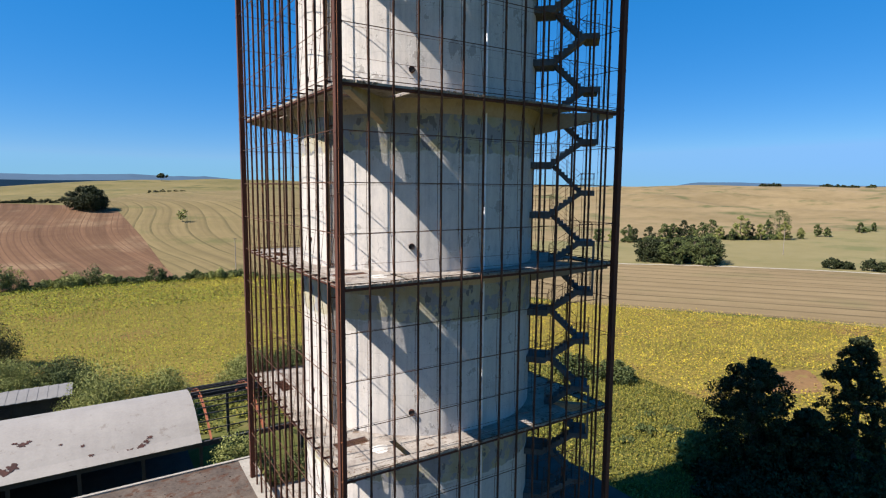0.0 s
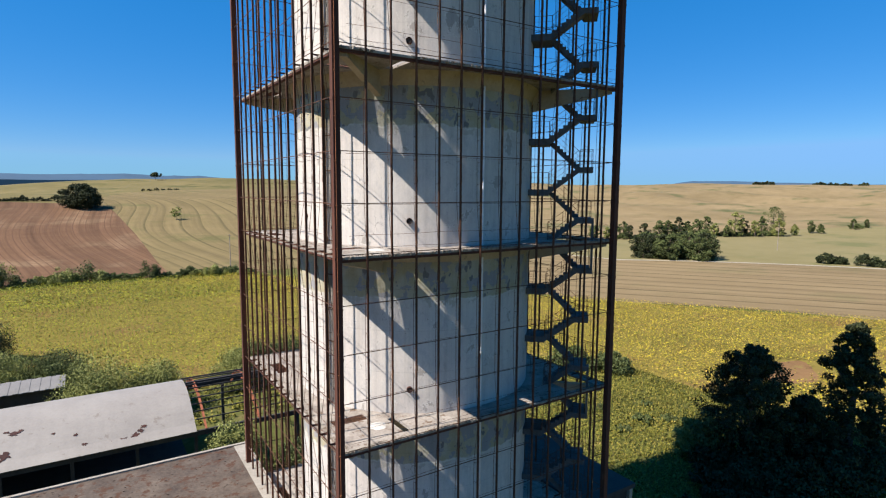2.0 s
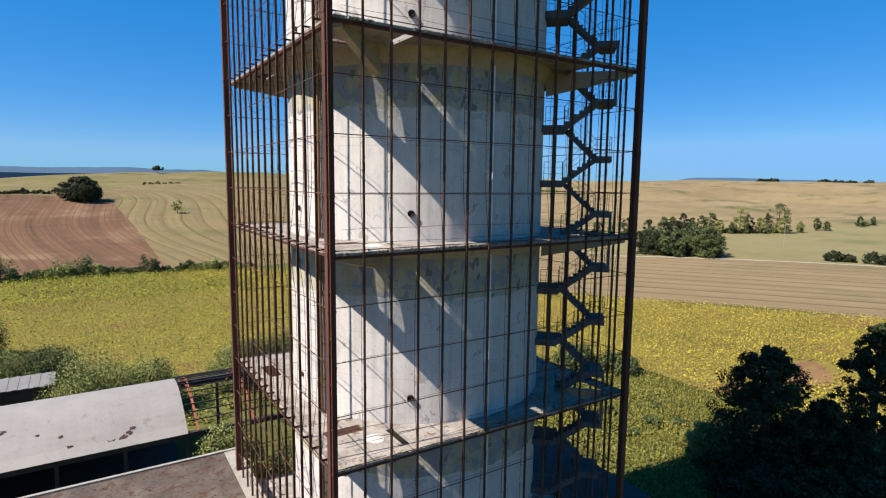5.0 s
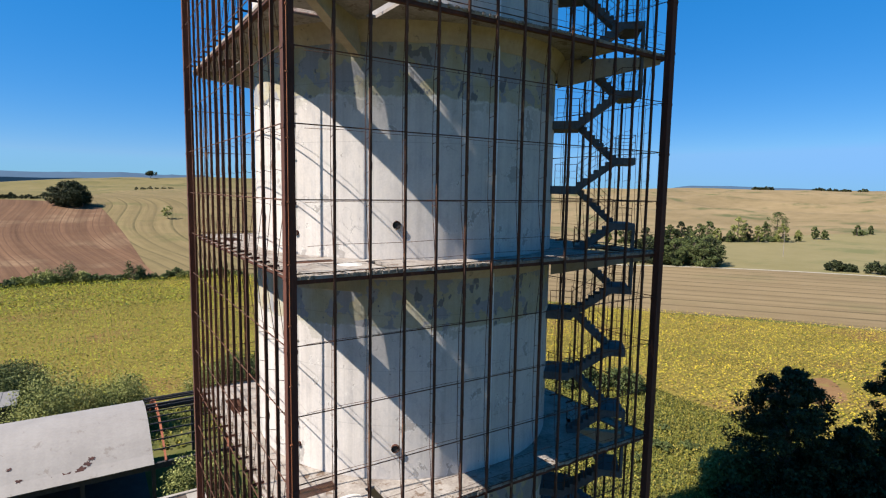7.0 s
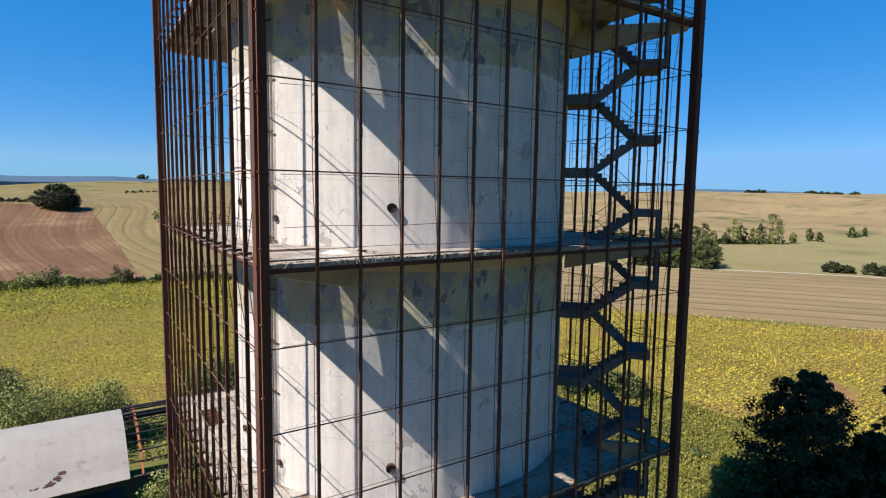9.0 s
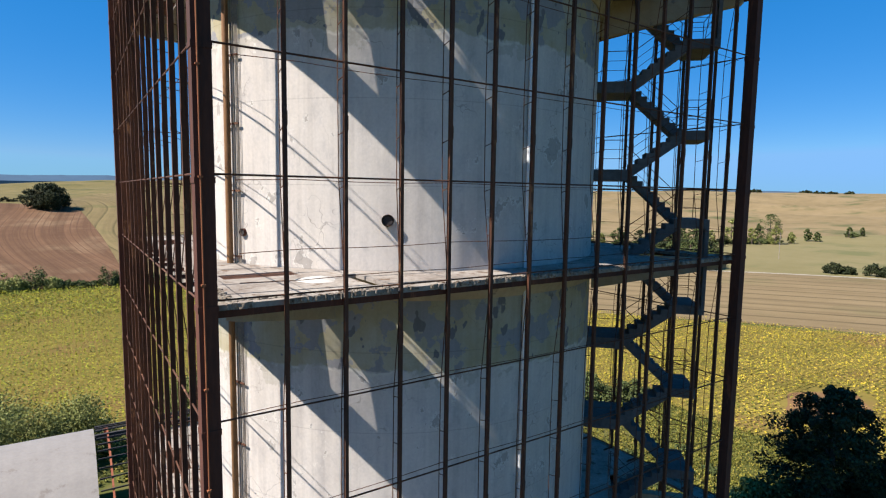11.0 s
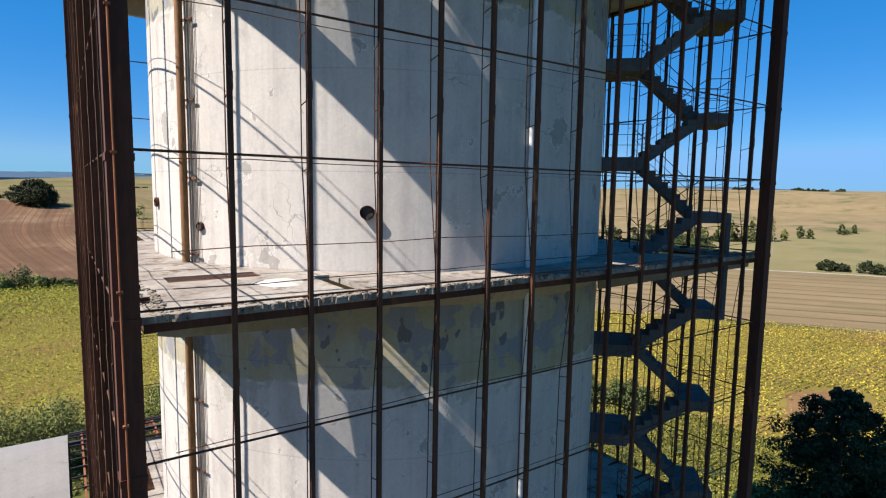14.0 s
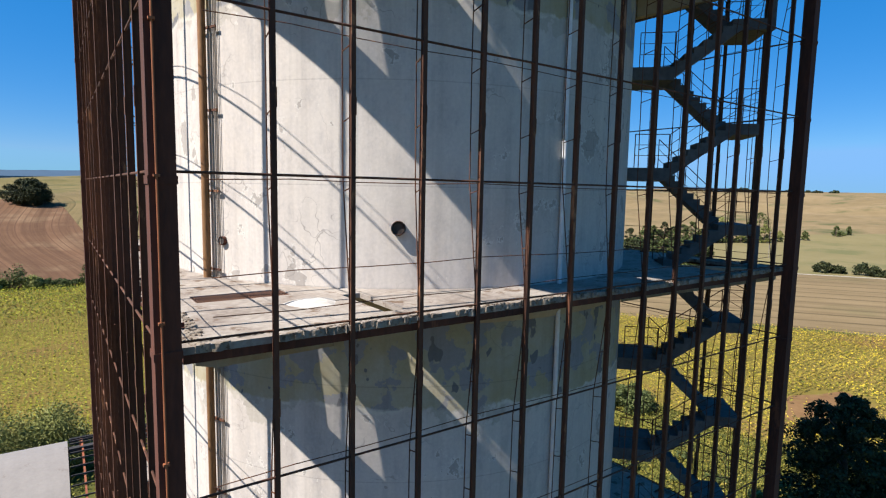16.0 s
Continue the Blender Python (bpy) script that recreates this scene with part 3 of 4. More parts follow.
rng = random.Random(5)
for zf in FLOORS:
    slab = thing("floor_slab", "square concrete floor slab with broken edges round the shaft", "floor slab", "tower floors")
    bm = bmesh.new()
    slab_cells(bm, [HOLE, GRATE, SIDE_GRATE, STAIRWELL], zf - 0.10, zf, 0.12)
    part("deck", bm, M_SLAB, slab)
    bm = bmesh.new()
    ragged_rim(bm, zf, rng)
    part("broken_screed", bm, M_RIM, slab, "crumbling screed along the edge")
    bm = bmesh.new()
    for a, b_ in (((X0 + .03, Y0 + .22), (X1 - .14, Y0 + .22)), ((X0 + .03, Y1 - .22), (X1 - .14, Y1 - .22)), ((X0 + .12, Y0 + .32), (X0 + .12, Y1 - .32)), ((X1 - .22, Y0 + .32), (X1 - .22, Y1 - .32))):
        beam(bm, (*a, zf - 0.165), (*b_, zf - 0.165), 0.18, 0.12)
    part("edge_beam", bm, M_COLUMN, slab, "dark weathered edge beam")
    # haunch under the slab round the shaft
    bm = bmesh.new()
    n = 96
    loops = [[bm.verts.new((SCX + r * math.cos(k * math.tau / n), SCY + r * math.sin(k * math.tau / n), z)) for k in range(n)] for r, z in ((RAD - 0.05, zf - 0.75), (RAD + 0.04, zf - 0.75), (RAD + 0.40, zf - 0.075), (RAD - 0.05, zf - 0.075))]
    for q in range(4):
        for k in range(n):
            bm.faces.new((loops[q][k], loops[q][(k + 1) % n], loops[(q + 1) % 4][(k + 1) % n], loops[(q + 1) % 4][k]))
    hn = part("haunch", bm, M_SOFFIT, slab, "yellowed flared haunch")
    for k in range(4):
        a = radians(45 + 90 * k)
        d = Vector((math.cos(a), math.sin(a), 0))
        s = Vector((-d.y, d.x, 0)) * 0.16
        c = Vector((CX, CY, 0))
        p = [c + d * (RAD - 0.02) + Vector((0, 0, zf - 0.075)) - s, c + d * (HALF * 1.355) + Vector((0, 0, zf - 0.075)) - s, c + d * (HALF * 1.355) + Vector((0, 0, zf - 0.36)) - s, c + d * (RAD - 0.02) + Vector((0, 0, zf - 1.25)) - s]
        bm = bmesh.new()
        prism(bm, p, s * 2)
        part("corner_rib", bm, M_SOFFIT, slab, "tapered diagonal concrete rib")
    bm = bmesh.new()
    n = 14
    rings = [[bm.verts.new((10.05 + q * (0.55 + .12 * math.sin(3 * a)) * math.cos(a), 22.95 + q * (0.65 + .1 * math.cos(2 * a)) * math.sin(a), zf + hh)) for a in (k * math.tau / n for k in range(n))] for q, hh in ((0.85, -0.01), (0.5, 0.05), (0.2, 0.08))]
    for ra, rb_ in zip(rings, rings[1:]):
        for k in range(n):
            bm.faces.new((ra[k], ra[(k + 1) % n], rb_[(k + 1) % n], rb_[k]))
    bm.faces.new(rings[-1])
    part("mortar_heap", bm, M_HEAP, slab, "low pale heap of set mortar")
    for h, along in ((GRATE, 0), (SIDE_GRATE, 1)):
        bm = bmesh.new()
        lo, hi = h[along], h[along + 2]
        n = int((hi - lo) / 0.05)
        for k in range(n):
            t = lo + (k + 0.5) * (hi - lo) / n
            if along == 0:
                box(bm, t - 0.006, h[1], zf - 0.035, t + 0.006, h[3], zf - 0.015)
            else:
                box(bm, h[0], t - 0.006, zf - 0.035, h[2], t + 0.006, zf - 0.015)
        part("grating", bm, M_RUST, slab, "rusty steel floor grating")

# steel cage
cage = thing("steel_cage", "rusty square cage of steel bars round the tower", "steel frame", at=(0, 0, 0))


def column_mesh():
    bm = bmesh.new()
    w, t = 0.15, 0.03
    box(bm, -w, -w, 0, w, -w + t, TOP)
    box(bm, -w, w - t, 0, w, w, TOP)
    box(bm, -w, -w + t, 0, -w + t, w - t, TOP)
    box(bm, w - t, -w + t, 0, w, w - t, TOP)
    for z in [FLOOR0 + k * 2.115 for k in range(-11, 17)]:
        box(bm, -w - .012, -w - .012, z - .05, w + .012, w + .012, z + .05)
    return mesh_of("corner_column", bm, M_COLUMN)


col_me = column_mesh()
bm = bmesh.new()
tube(bm, (0, 0, 0.5), (0, 0, TOP), 0.014, 8)
for k in range(34):
    box(bm, -0.035, -0.02, 1.2 + k * 1.75, 0.035, 0.05, 1.23 + k * 1.75)
conduit_me = mesh_of("thin_pipe", bm, M_CLIPPED)
for i, (x, y) in enumerate(((XL + .10, Y0 - .02), (XR - .02, Y0 - .02), (XR + .02, Y1 + .02), (XL + .04, Y1 + .02))):
    c_ = again("corner_column", col_me, cage, pose(x, y, 0))
    if i == 0:
        tagged(again("thin_pipe", conduit_me, c_, pose(-0.07, -0.19, 0)), "orange rusted pipe clipped to the column")


def mullion_mesh():
    bm = bmesh.new()
    box(bm, -0.036, -0.010, 0, 0.036, 0.0, TOP)
    box(bm, -0.008, 0.0, 0, 0.008, 0.085, TOP)
    box(bm, -0.024, 0.085, 0, 0.024, 0.095, TOP)
    for k in range(-8, 13):  # splice plates
        z = FLOOR0 + 3.1 + 4.23 * k
        if 0.5 < z < TOP - 1:
            box(bm, -0.043, -0.018, z, 0.043, -0.010, z + 0.26)
    return mesh_of("mullion", bm, M_RUST)


def chord_mesh(seed):
    rng = random.Random(seed)
    bm = bmesh.new()
    for zf in FLOORS[:-1]:
        bow = 0.32 + rng.uniform(-.05, .05)
        j = rng.uniform(-.02, .02)
        pts = [(0, 0.09, zf + 0.25), (j, bow, zf + 2.2 + rng.uniform(-.2, .2)), (j, bow + .02, zf + STOREY / 2), (j, bow, zf + 6.2), (0, 0.09, zf + STOREY - 0.45)]
        polytube(bm, pts, 0.011)
        for k in range(7):
            z = zf + 1.05 + k * 1.02
            y = np.interp(z, [p[2] for p in pts], [p[1] for p in pts])
            beam(bm, (0, 0.08, z), (j, y, z - 0.06), 0.014)
    return mesh_of("truss_rod", bm, M_RUST)


mull_me = mullion_mesh()
bm = bmesh.new()
box(bm, -0.035, 0.0, 0.005, 0.035, 0.52, 0.017)
box(bm, -0.035, 0.0, 0.017, -0.023, 0.52, 0.085)
bracket_me = mesh_of("bracket", bm, M_COLUMN)
chord_mes = [chord_mesh(s) for s in range(4)]
bm = bmesh.new()
tube(bm, (-HALF - .12, 0, 0), (HALF - .12, 0, 0), 0.019, 6)
rod_me = mesh_of("cross_rod", bm, M_RUST)
bm = bmesh.new()
pts = [(-HALF + .4 + (2 * HALF - .8) * k / 14, rng.uniform(-.02, .02), rng.uniform(-.03, .03)) for k in range(15)]
polytube(bm, pts, 0.008)
wire_me = mesh_of("tie_wire", bm, M_RUST)
for f in range(4):
    side = pose(CX, CY, 0, 0, 0, 90 * f) @ pose(0, -(HALF, XR - CX, HALF, CX - XL)[f], 0)
    for k in range(1, 14):
        lean = rng.uniform(-0.03, 0.03)
        mu = again("mullion", mull_me, cage, side @ pose(-HALF + PITCH * k + rng.uniform(-.015, .015), 0, 0, 0, lean, rng.uniform(-4, 4)))
        if f in (1, 3):
            for zf in FLOORS:
                again("bracket", bracket_me, mu, pose(0, 0, zf))
        again("truss_rod", chord_mes[(k + f) % 4], mu, pose(0, 0, 0))
    for j in range(-11, 17):
        z = FLOOR0 + 0.1 + 2.115 * j
        again("cross_rod", rod_me, cage, side @ pose(0, 0.03, z, 0, rng.uniform(-.05, .05), 0))
        if j % 4:
            again("tie_wire", wire_me, cage, side @ pose(0, 0.31, z - 0.05, 0, rng.uniform(-.2, .2), 0))
    for zf in FLOORS:
        for dz in (0.35, 0.88):
            again("tie_wire", wire_me, cage, side @ pose(0, 0.12, zf + dz, 180 if dz < .5 else 0, 0, 0))

# staircase
# the stair stands on the corner's diagonal: x runs outward from the shaft, y across
XA, XB, XE = 1.05, 2.73, 3.46
YF0, YF1, YB0, YB1 = -0.82, -0.04, 0.04, 0.82


def flight(up_right, y0, y1, z, rise, n):
    """n risers between the landing at the shaft (XA) and the outer landing (XB)."""
    bm = bmesh.new()
    run = (XB - XA) / n
    prof = [(XA, z)]
    for k in range(n):
        x = XA + k * run
        prof += [(x, z + (k + 1) * rise / n), (x + run, z + (k + 1) * rise / n)]
    prof += [(XB, z + rise - 0.29), (XA, z - 0.29)]
    pts = [(x if up_right else XA + XB - x, y0, q) for x, q in prof]
    prism(bm, pts, (0, y1 - y0, 0))
    return bm


bm = bmesh.new()
tube(bm, (0, 0, 0), (0, 0, 0.95), 0.014, 5)
POST_ME = mesh_of("rail_post", bm, M_RUST)


def rail(pts, parent):
    """Thin posts and three bent bars along a line of points."""
    pts = [Vector(p) for p in pts]
    for h in (0.35, 0.65, 0.95):
        bm = bmesh.new()
        polytube(bm, [p + Vector((0, 0, h)) for p in pts], 0.014 if h > .9 else .009)
        part("rail_bar", bm, M_RUST, parent, "thin rusty rail bar")
    for i, (a, b) in enumerate(zip(pts, pts[1:])):
        n = max(1, int((b - a).length / 0.9))
        for k in range(n + (i == len(pts) - 2)):
            tagged(again("rail_post", POST_ME, parent, Matrix.Translation(a.lerp(b, k / n))), "thin rusty rail post")


stairs = thing("staircase", "dark concrete dog-leg staircase with thin steel rails", "staircase")
stairs.matrix_world = pose(CX + RAD * 0.7071 - 0.06, CY - RAD * 0.7071 + 0.04, 0, 0, 0, -45)
HALFUP, NEAR_UP = STOREY / 6, 1.24
for zf in FLOORS[:-1]:
    for k in range(3):
        z = zf + 2 * k * HALFUP
        zn = z + NEAR_UP
        fa = part("flight", flight(True, YF0, YF1, z, NEAR_UP, 7), M_STAIR, stairs)
        fb = part("flight", flight(False, YB0, YB1, zn, 2 * HALFUP - NEAR_UP, 9), M_STAIR, stairs)
        bm = bmesh.new()
        box(bm, XB, YF0, zn - 0.30, XE, YB1, zn)
        near = part("landing", bm, M_STAIR, stairs)
        rail([(XB, YF0 + .04, zn), (XE - .04, YF0 + .04, zn), (XE - .04, YB1 - .04, zn), (XB, YB1 - .04, zn)], near)
        if k:
            bm = bmesh.new()
            box(bm, -0.4, YF0, z - 0.36, XA, YB1, z)
            far = part("landing", bm, M_STAIR, stairs)
            rail([(0.1, YF0 + .04, z), (XA - .02, YF0 + .04, z)], far)
        rail([(XA, YF0 + .04, z), (XB, YF0 + .04, zn)], fa)
        rail([(XB, YB1 - .04, zn), (XA, YB1 - .04, z + 2 * HALFUP)], fb)
    bm = bmesh.new()
    box(bm, XE + 0.005, YF0, zf + NEAR_UP - 2 * HALFUP - 0.30, XE + .12, YF0 + .42, zf + NEAR_UP)
    part("hanger", bm, M_STAIR, stairs, "upright concrete hanger beside the landing")

# ---- annex with the flat roof ----
annex = thing("annex_building", "low building with a weathered flat roof beside the tower", "building")
bm = bmesh.new()
box(bm, -32, -6, 0, 7.85, 40.4, 9.0)
part("wall", bm, M_ANNEX, annex)
bm = bmesh.new()
box(bm, -32.2, -6.2, 9.0, 7.95, 40.55, 9.42)
part("roof", bm, M_ROOFFLAT, annex, "brown lichen-stained flat roof")
bm = bmesh.new()
box(bm, -32.2, 40.42, 9.424, 7.95, 40.66, 9.54)
part("coping", bm, M_CURB, annex, "pale ochre coping along the edge")
bm = bmesh.new()
box(bm, 6.95, 12, 9.424, 7.95, 40.4, 9.47)
part("curb", bm, M_CURB, annex, "pale concrete strip beside the cage")
bm = bmesh.new()
rr = random.Random(11)
for k in range(500):
    x, y, s = rr.uniform(-14, 6.1), rr.uniform(26, 40.2), rr.uniform(0.02, 0.07)
    prism(bm, [(x - s, y - s * .6, 9.42), (x + s * .8, y - s, 9.42), (x + s, y + s * .7, 9.42), (x - s * .5, y + s, 9.42)], (0, 0, s * .6))
tagged(part("rubble", bm, M_ROOFFLAT, annex, "scattered brown rubble"), kind="stuff")

# ---- base building on the shaded side of the tower ----
base = thing("base_building", "low concrete base building with a flat roof in the tower's shade", "building")
# near-black M_DARKWALL paints the deep shade into this concrete wall and roof
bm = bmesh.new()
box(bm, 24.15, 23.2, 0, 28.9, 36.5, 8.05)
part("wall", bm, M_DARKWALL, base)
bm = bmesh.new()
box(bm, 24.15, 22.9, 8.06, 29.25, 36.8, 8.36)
part("roof", bm, M_DARKWALL, base, "flat concrete roof with shade painted in")
for x, y in ((28.75, 22.95), (28.75, 36.35), (24.4, 22.95)):
    bm = bmesh.new()
    box(bm, x, y, 0, x + 0.3, y + 0.3, 8.05)
    part("pilaster", bm, M_ANNEX, base, "paler corner pilaster")
bm = bmesh.new()
box(bm, 26.9, 23.12, 2.2, 28.2, 23.19, 5.4)
part("window", bm, M_DARK, base, "dark panel painted as an unlit window opening")

# ---- barn ----
BX0, BX1, BYN, BYF, BE, BC = -48.0, 6.4, 54.2, 67.6, 5.55, 8.0


def arch(t):
    """t from 0 (near eave) to 1 (far eave)."""
    return BYN + (BYF - BYN) * t, BE + (BC - BE) * (1 - abs(2 * t - 1) ** 2.0)


barn = thing("barn", "long open barn with a pale barrel roof, rusted through in places", "barn")
bm = bmesh.new()
bm2 = bmesh.new()
# floor sheet added in near-black, painting the shade under the barn roof
box(bm2, BX0, BYN + .2, 0.02, BX1, BYF - .3, 0.1)
part("earth_floor", bm2, M_DARKWALL, barn, "added floor sheet, barn shade painted dark")
N = 20
xs = [BX0 + (BX1 - BX0) * k / 120 for k in range(121)]
top = [[bm.verts.new((x, arch(j / N)[0] - (0.35 if j == 0 else 0), arch(j / N)[1] + 0.006 * (i % 2))) for j in range(N + 1)] for i, x in enumerate(xs)]
for i in range(120):
    for j in range(N):
        bm.faces.new((top[i][j], top[i + 1][j], top[i + 1][j + 1], top[i][j + 1]))
rb = random.Random(4)
for hx, hj, hr in ((-8.6, 1.3, 0.5), (-7.9, 1.6, 0.42), (-7.4, 4.6, 0.38), (-6.9, 4.9, 0.22), (-7.9, 5.0, 0.16), (0.6, 0.6, 0.34), (1.4, 0.8, 0.40), (1.9, 1.4, 0.22), (2.2, 1.9, 0.2), (-3.0, 2.6, 0.16), (-2.4, 1.1, 0.18), (-0.4, 0.5, 0.22), (-4.6, 3.4, 0.14), (-9.4, 6.1, 0.18)):
    y, z = arch(hj / N)
    slope = (arch(hj / N + .02)[1] - z) / (arch(hj / N + .02)[0] - y)
    n = 19
    rim = []
    for q in range(n):
        a = q * math.tau / n
        r = hr * rb.uniform(.35, 1.2)
        rim.append((hx + 1.25 * r * math.cos(a), y + .8 * r * math.sin(a), z + .8 * r * math.sin(a) * slope + 0.035))
    bm2 = bmesh.new()
    prism(bm2, rim, (0, 0, 0.012))
    part("rust_hole", bm2, M_RUSTHOLE, barn, "dark rusted-through patch")
ro = part("roof", bm, M_SHEET, barn, "pale sheet roofing with rust holes")
ro.modifiers.new("thick", "SOLIDIFY").thickness = 0.05
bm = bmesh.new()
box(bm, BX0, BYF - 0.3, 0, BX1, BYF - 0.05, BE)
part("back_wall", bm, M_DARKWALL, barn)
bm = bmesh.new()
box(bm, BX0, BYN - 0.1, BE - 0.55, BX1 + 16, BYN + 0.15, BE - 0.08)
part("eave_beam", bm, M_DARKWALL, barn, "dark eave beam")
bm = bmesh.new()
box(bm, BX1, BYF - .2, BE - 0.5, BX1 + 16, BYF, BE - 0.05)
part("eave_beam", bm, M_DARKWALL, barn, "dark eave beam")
bm = bmesh.new()
box(bm, BX1 + .05, (BYN + BYF) / 2 - .12, BC - 0.3, BX1 + 16, (BYN + BYF) / 2 + .12, BC + .08)
part("ridge_beam", bm, M_DARKWALL, barn, "dark ridge beam")
k = 0
x = BX0 + 1
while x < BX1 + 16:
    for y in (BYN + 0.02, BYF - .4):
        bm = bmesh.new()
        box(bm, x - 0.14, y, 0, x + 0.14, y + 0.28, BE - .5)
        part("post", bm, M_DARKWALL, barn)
    x += 4.85
for k in range(4):
    x = BX1 + 0.9 + k * 4.9
    bm = bmesh.new()
    pts = [Vector((x, arch(j / 12)[0], arch(j / 12)[1] - 0.05)) for j in range(13)]
    for a, b_ in zip(pts, pts[1:]):
        beam(bm, a, b_, 0.12, 0.12)
        beam(bm, a - Vector((0, 0, .55)), b_ - Vector((0, 0, .55)), 0.10, 0.10)
        beam(bm, a, b_ - Vector((0, 0, .55)), 0.05)
        beam(bm, a - Vector((0, 0, .55)), a, 0.05)
    part("roof_truss", bm, M_TRUSS, barn, "orange primed lattice roof truss")
for j in range(1, 16):
    if j == 8:
        continue
    y, z = arch(j / 16)
    bm = bmesh.new()
    beam(bm, (BX1 + .1, y, z + .1), (BX1 + 16, y, z + .1), 0.07, 0.10)
    part("purlin", bm, M_DARKWALL, barn)

shed = thing("shed", "low grey sheet-roofed shed with dark windows", "shed")
bm = bmesh.new()
for k in range(87):
    x = -48 + k * 0.5
    zz = 0.04 * (k % 2)
    prism(bm, [(x, 78.4, 4.2 + zz), (x + .5, 78.4, 4.2 + zz), (x + .5, 82.5, 4.55 + zz), (x, 82.5, 4.55 + zz)], (0, 0, 0.08))
part("roof", bm, M_GREYSHEET, shed, "grey corrugated roof")
bm = bmesh.new()
box(bm, -48, 79, 0, -4.9, 82.3, 4.18)
part("wall", bm, M_DARKWALL, shed)
for k in range(9):
    bm = bmesh.new()
    box(bm, -46 + k * 4.2, 78.9, 2.6, -44 + k * 4.2, 78.99, 3.6)
    part("window", bm, M_DARK, shed, "dark panel painted as an unlit window opening")


# ---- vegetation ----
def leaves(rs, centres, radii, per, size, flat=0.0):
    """Small leaf quads round clump centres; arrays in, verts and faces out."""
    n = len(centres) * per
    c = np.repeat(np.asarray(centres), per, 0)
    rad = np.repeat(np.asarray(radii), per)[:, None]
    d = rs.normal(size=(n, 3))
    d /= np.linalg.norm(d, axis=1)[:, None]
    p = c + d * rad * rs.uniform(0.45, 1.0, (n, 1)) * np.array([1, 1, 0.8])
    u = rs.normal(size=(n, 3))
    u /= np.linalg.norm(u, axis=1)[:, None]
    w = np.cross(u, d + rs.normal(size=(n, 3)) * 0.4)
    w /= np.linalg.norm(w, axis=1)[:, None] + 1e-6
    s = size * rs.uniform(0.6, 1.4, (n, 1))
    v = np.stack([p - u * s, p + w * s * 0.6, p + u * s, p - w * s * 0.6], 1).reshape(-1, 3)
    return v.tolist(), [(4 * i, 4 * i + 1, 4 * i + 2, 4 * i + 3) for i in range(n)]


def tree(name, label, category, x, y, h, w, material, seed, clumps=60, per=40, size=0.3, crown0=0.2, tip=0.5, group="", clump_r=0.2, z=None):
    """crown0: where the crown begins; tip: 1 for a spire, 0 for a round head."""
    rs, rg = np.random.RandomState(seed), random.Random(seed)
    z = ground_z(x, y) if z is None else z
    t = thing(name, label, category, group, at=(x, y, z))
    bm = bmesh.new()
    tr = 0.028 * h
    lean = Vector((rg.uniform(-.04, .04), rg.uniform(-.04, .04), 1)) * h
    tube(bm, (0, 0, -0.3), lean * 0.45, tr, 8, tr * 0.65)
    tube(bm, lean * 0.45, lean * 0.9, tr * 0.65, 7, tr * 0.15)
    for k in range(7):
        f = rg.uniform(max(.12, crown0), 0.75)
        a = rg.uniform(0, math.tau)
        e = lean * f + Vector((math.cos(a), math.sin(a), 0.7)) * w * 0.36 * (1 - f * .4)
        tube(bm, lean * f, e, tr * 0.35, 6, tr * 0.1)
    part("trunk", bm, M_BARK, t)
    cs, rr_ = [], []
    for k in range(clumps):
        f = rs.uniform(0, 1)
        zc = crown0 + (0.97 - crown0) * f
        prof = (1 - f) ** 0.75 * tip + (1 - tip) * math.sqrt(max(0.02, 1 - (2 * f - 0.9) ** 2 * 0.82))
        a, q = rs.uniform(0, math.tau), math.sqrt(rs.uniform(0.15, 1))
        wob = 1 + 0.35 * math.sin(3 * a + seed) * rs.uniform(0, 1)
        r = w / 2 * prof * q * wob
        cs.append((r * math.cos(a), r * math.sin(a), h * zc))
        rr_.append(w * clump_r * rs.uniform(0.6, 1.2) * (0.55 + 0.45 * prof))
    v, f = leaves(rs, cs, rr_, per, size)
    c = new("crown", cloud("crown", v, f, material))
    c.parent = t
    return t


def bush(name, label, x, y, h, w, material, seed, clumps=26, per=60, size=0.2, group="bushes", z=None):
    rs = np.random.RandomState(seed)
    t = thing(name, label, "bush", group, at=(x, y, ground_z(x, y) if z is None else z))
    cs, rr_ = [], []
    for k in range(clumps):
        a, q = rs.uniform(0, math.tau), math.sqrt(rs.uniform(0, 1))
        cs.append((w / 2 * .8 * q * math.cos(a), w / 2 * .8 * q * math.sin(a), h * (0.12 + 0.68 * rs.uniform(0, 1) * math.sqrt(1.05 - q * q))))
        rr_.append(min(w, h) * rs.uniform(.15, .28))
    v, f = leaves(rs, cs, rr_, per, size)
    for k in range(3):
        a = k * 2.2
        bm = bmesh.new()
        tube(bm, (0, 0, -.2), (math.cos(a) * w * .25, math.sin(a) * w * .25, h * .55), 0.05, 5, 0.02)
        part("stem", bm, M_BARK, t)
    c = new("foliage", cloud("foliage", v, f, material))
    c.parent = t
    return t


def at_bearing(az, r):
    return r * math.sin(radians(az)), r * math.cos(radians(az))


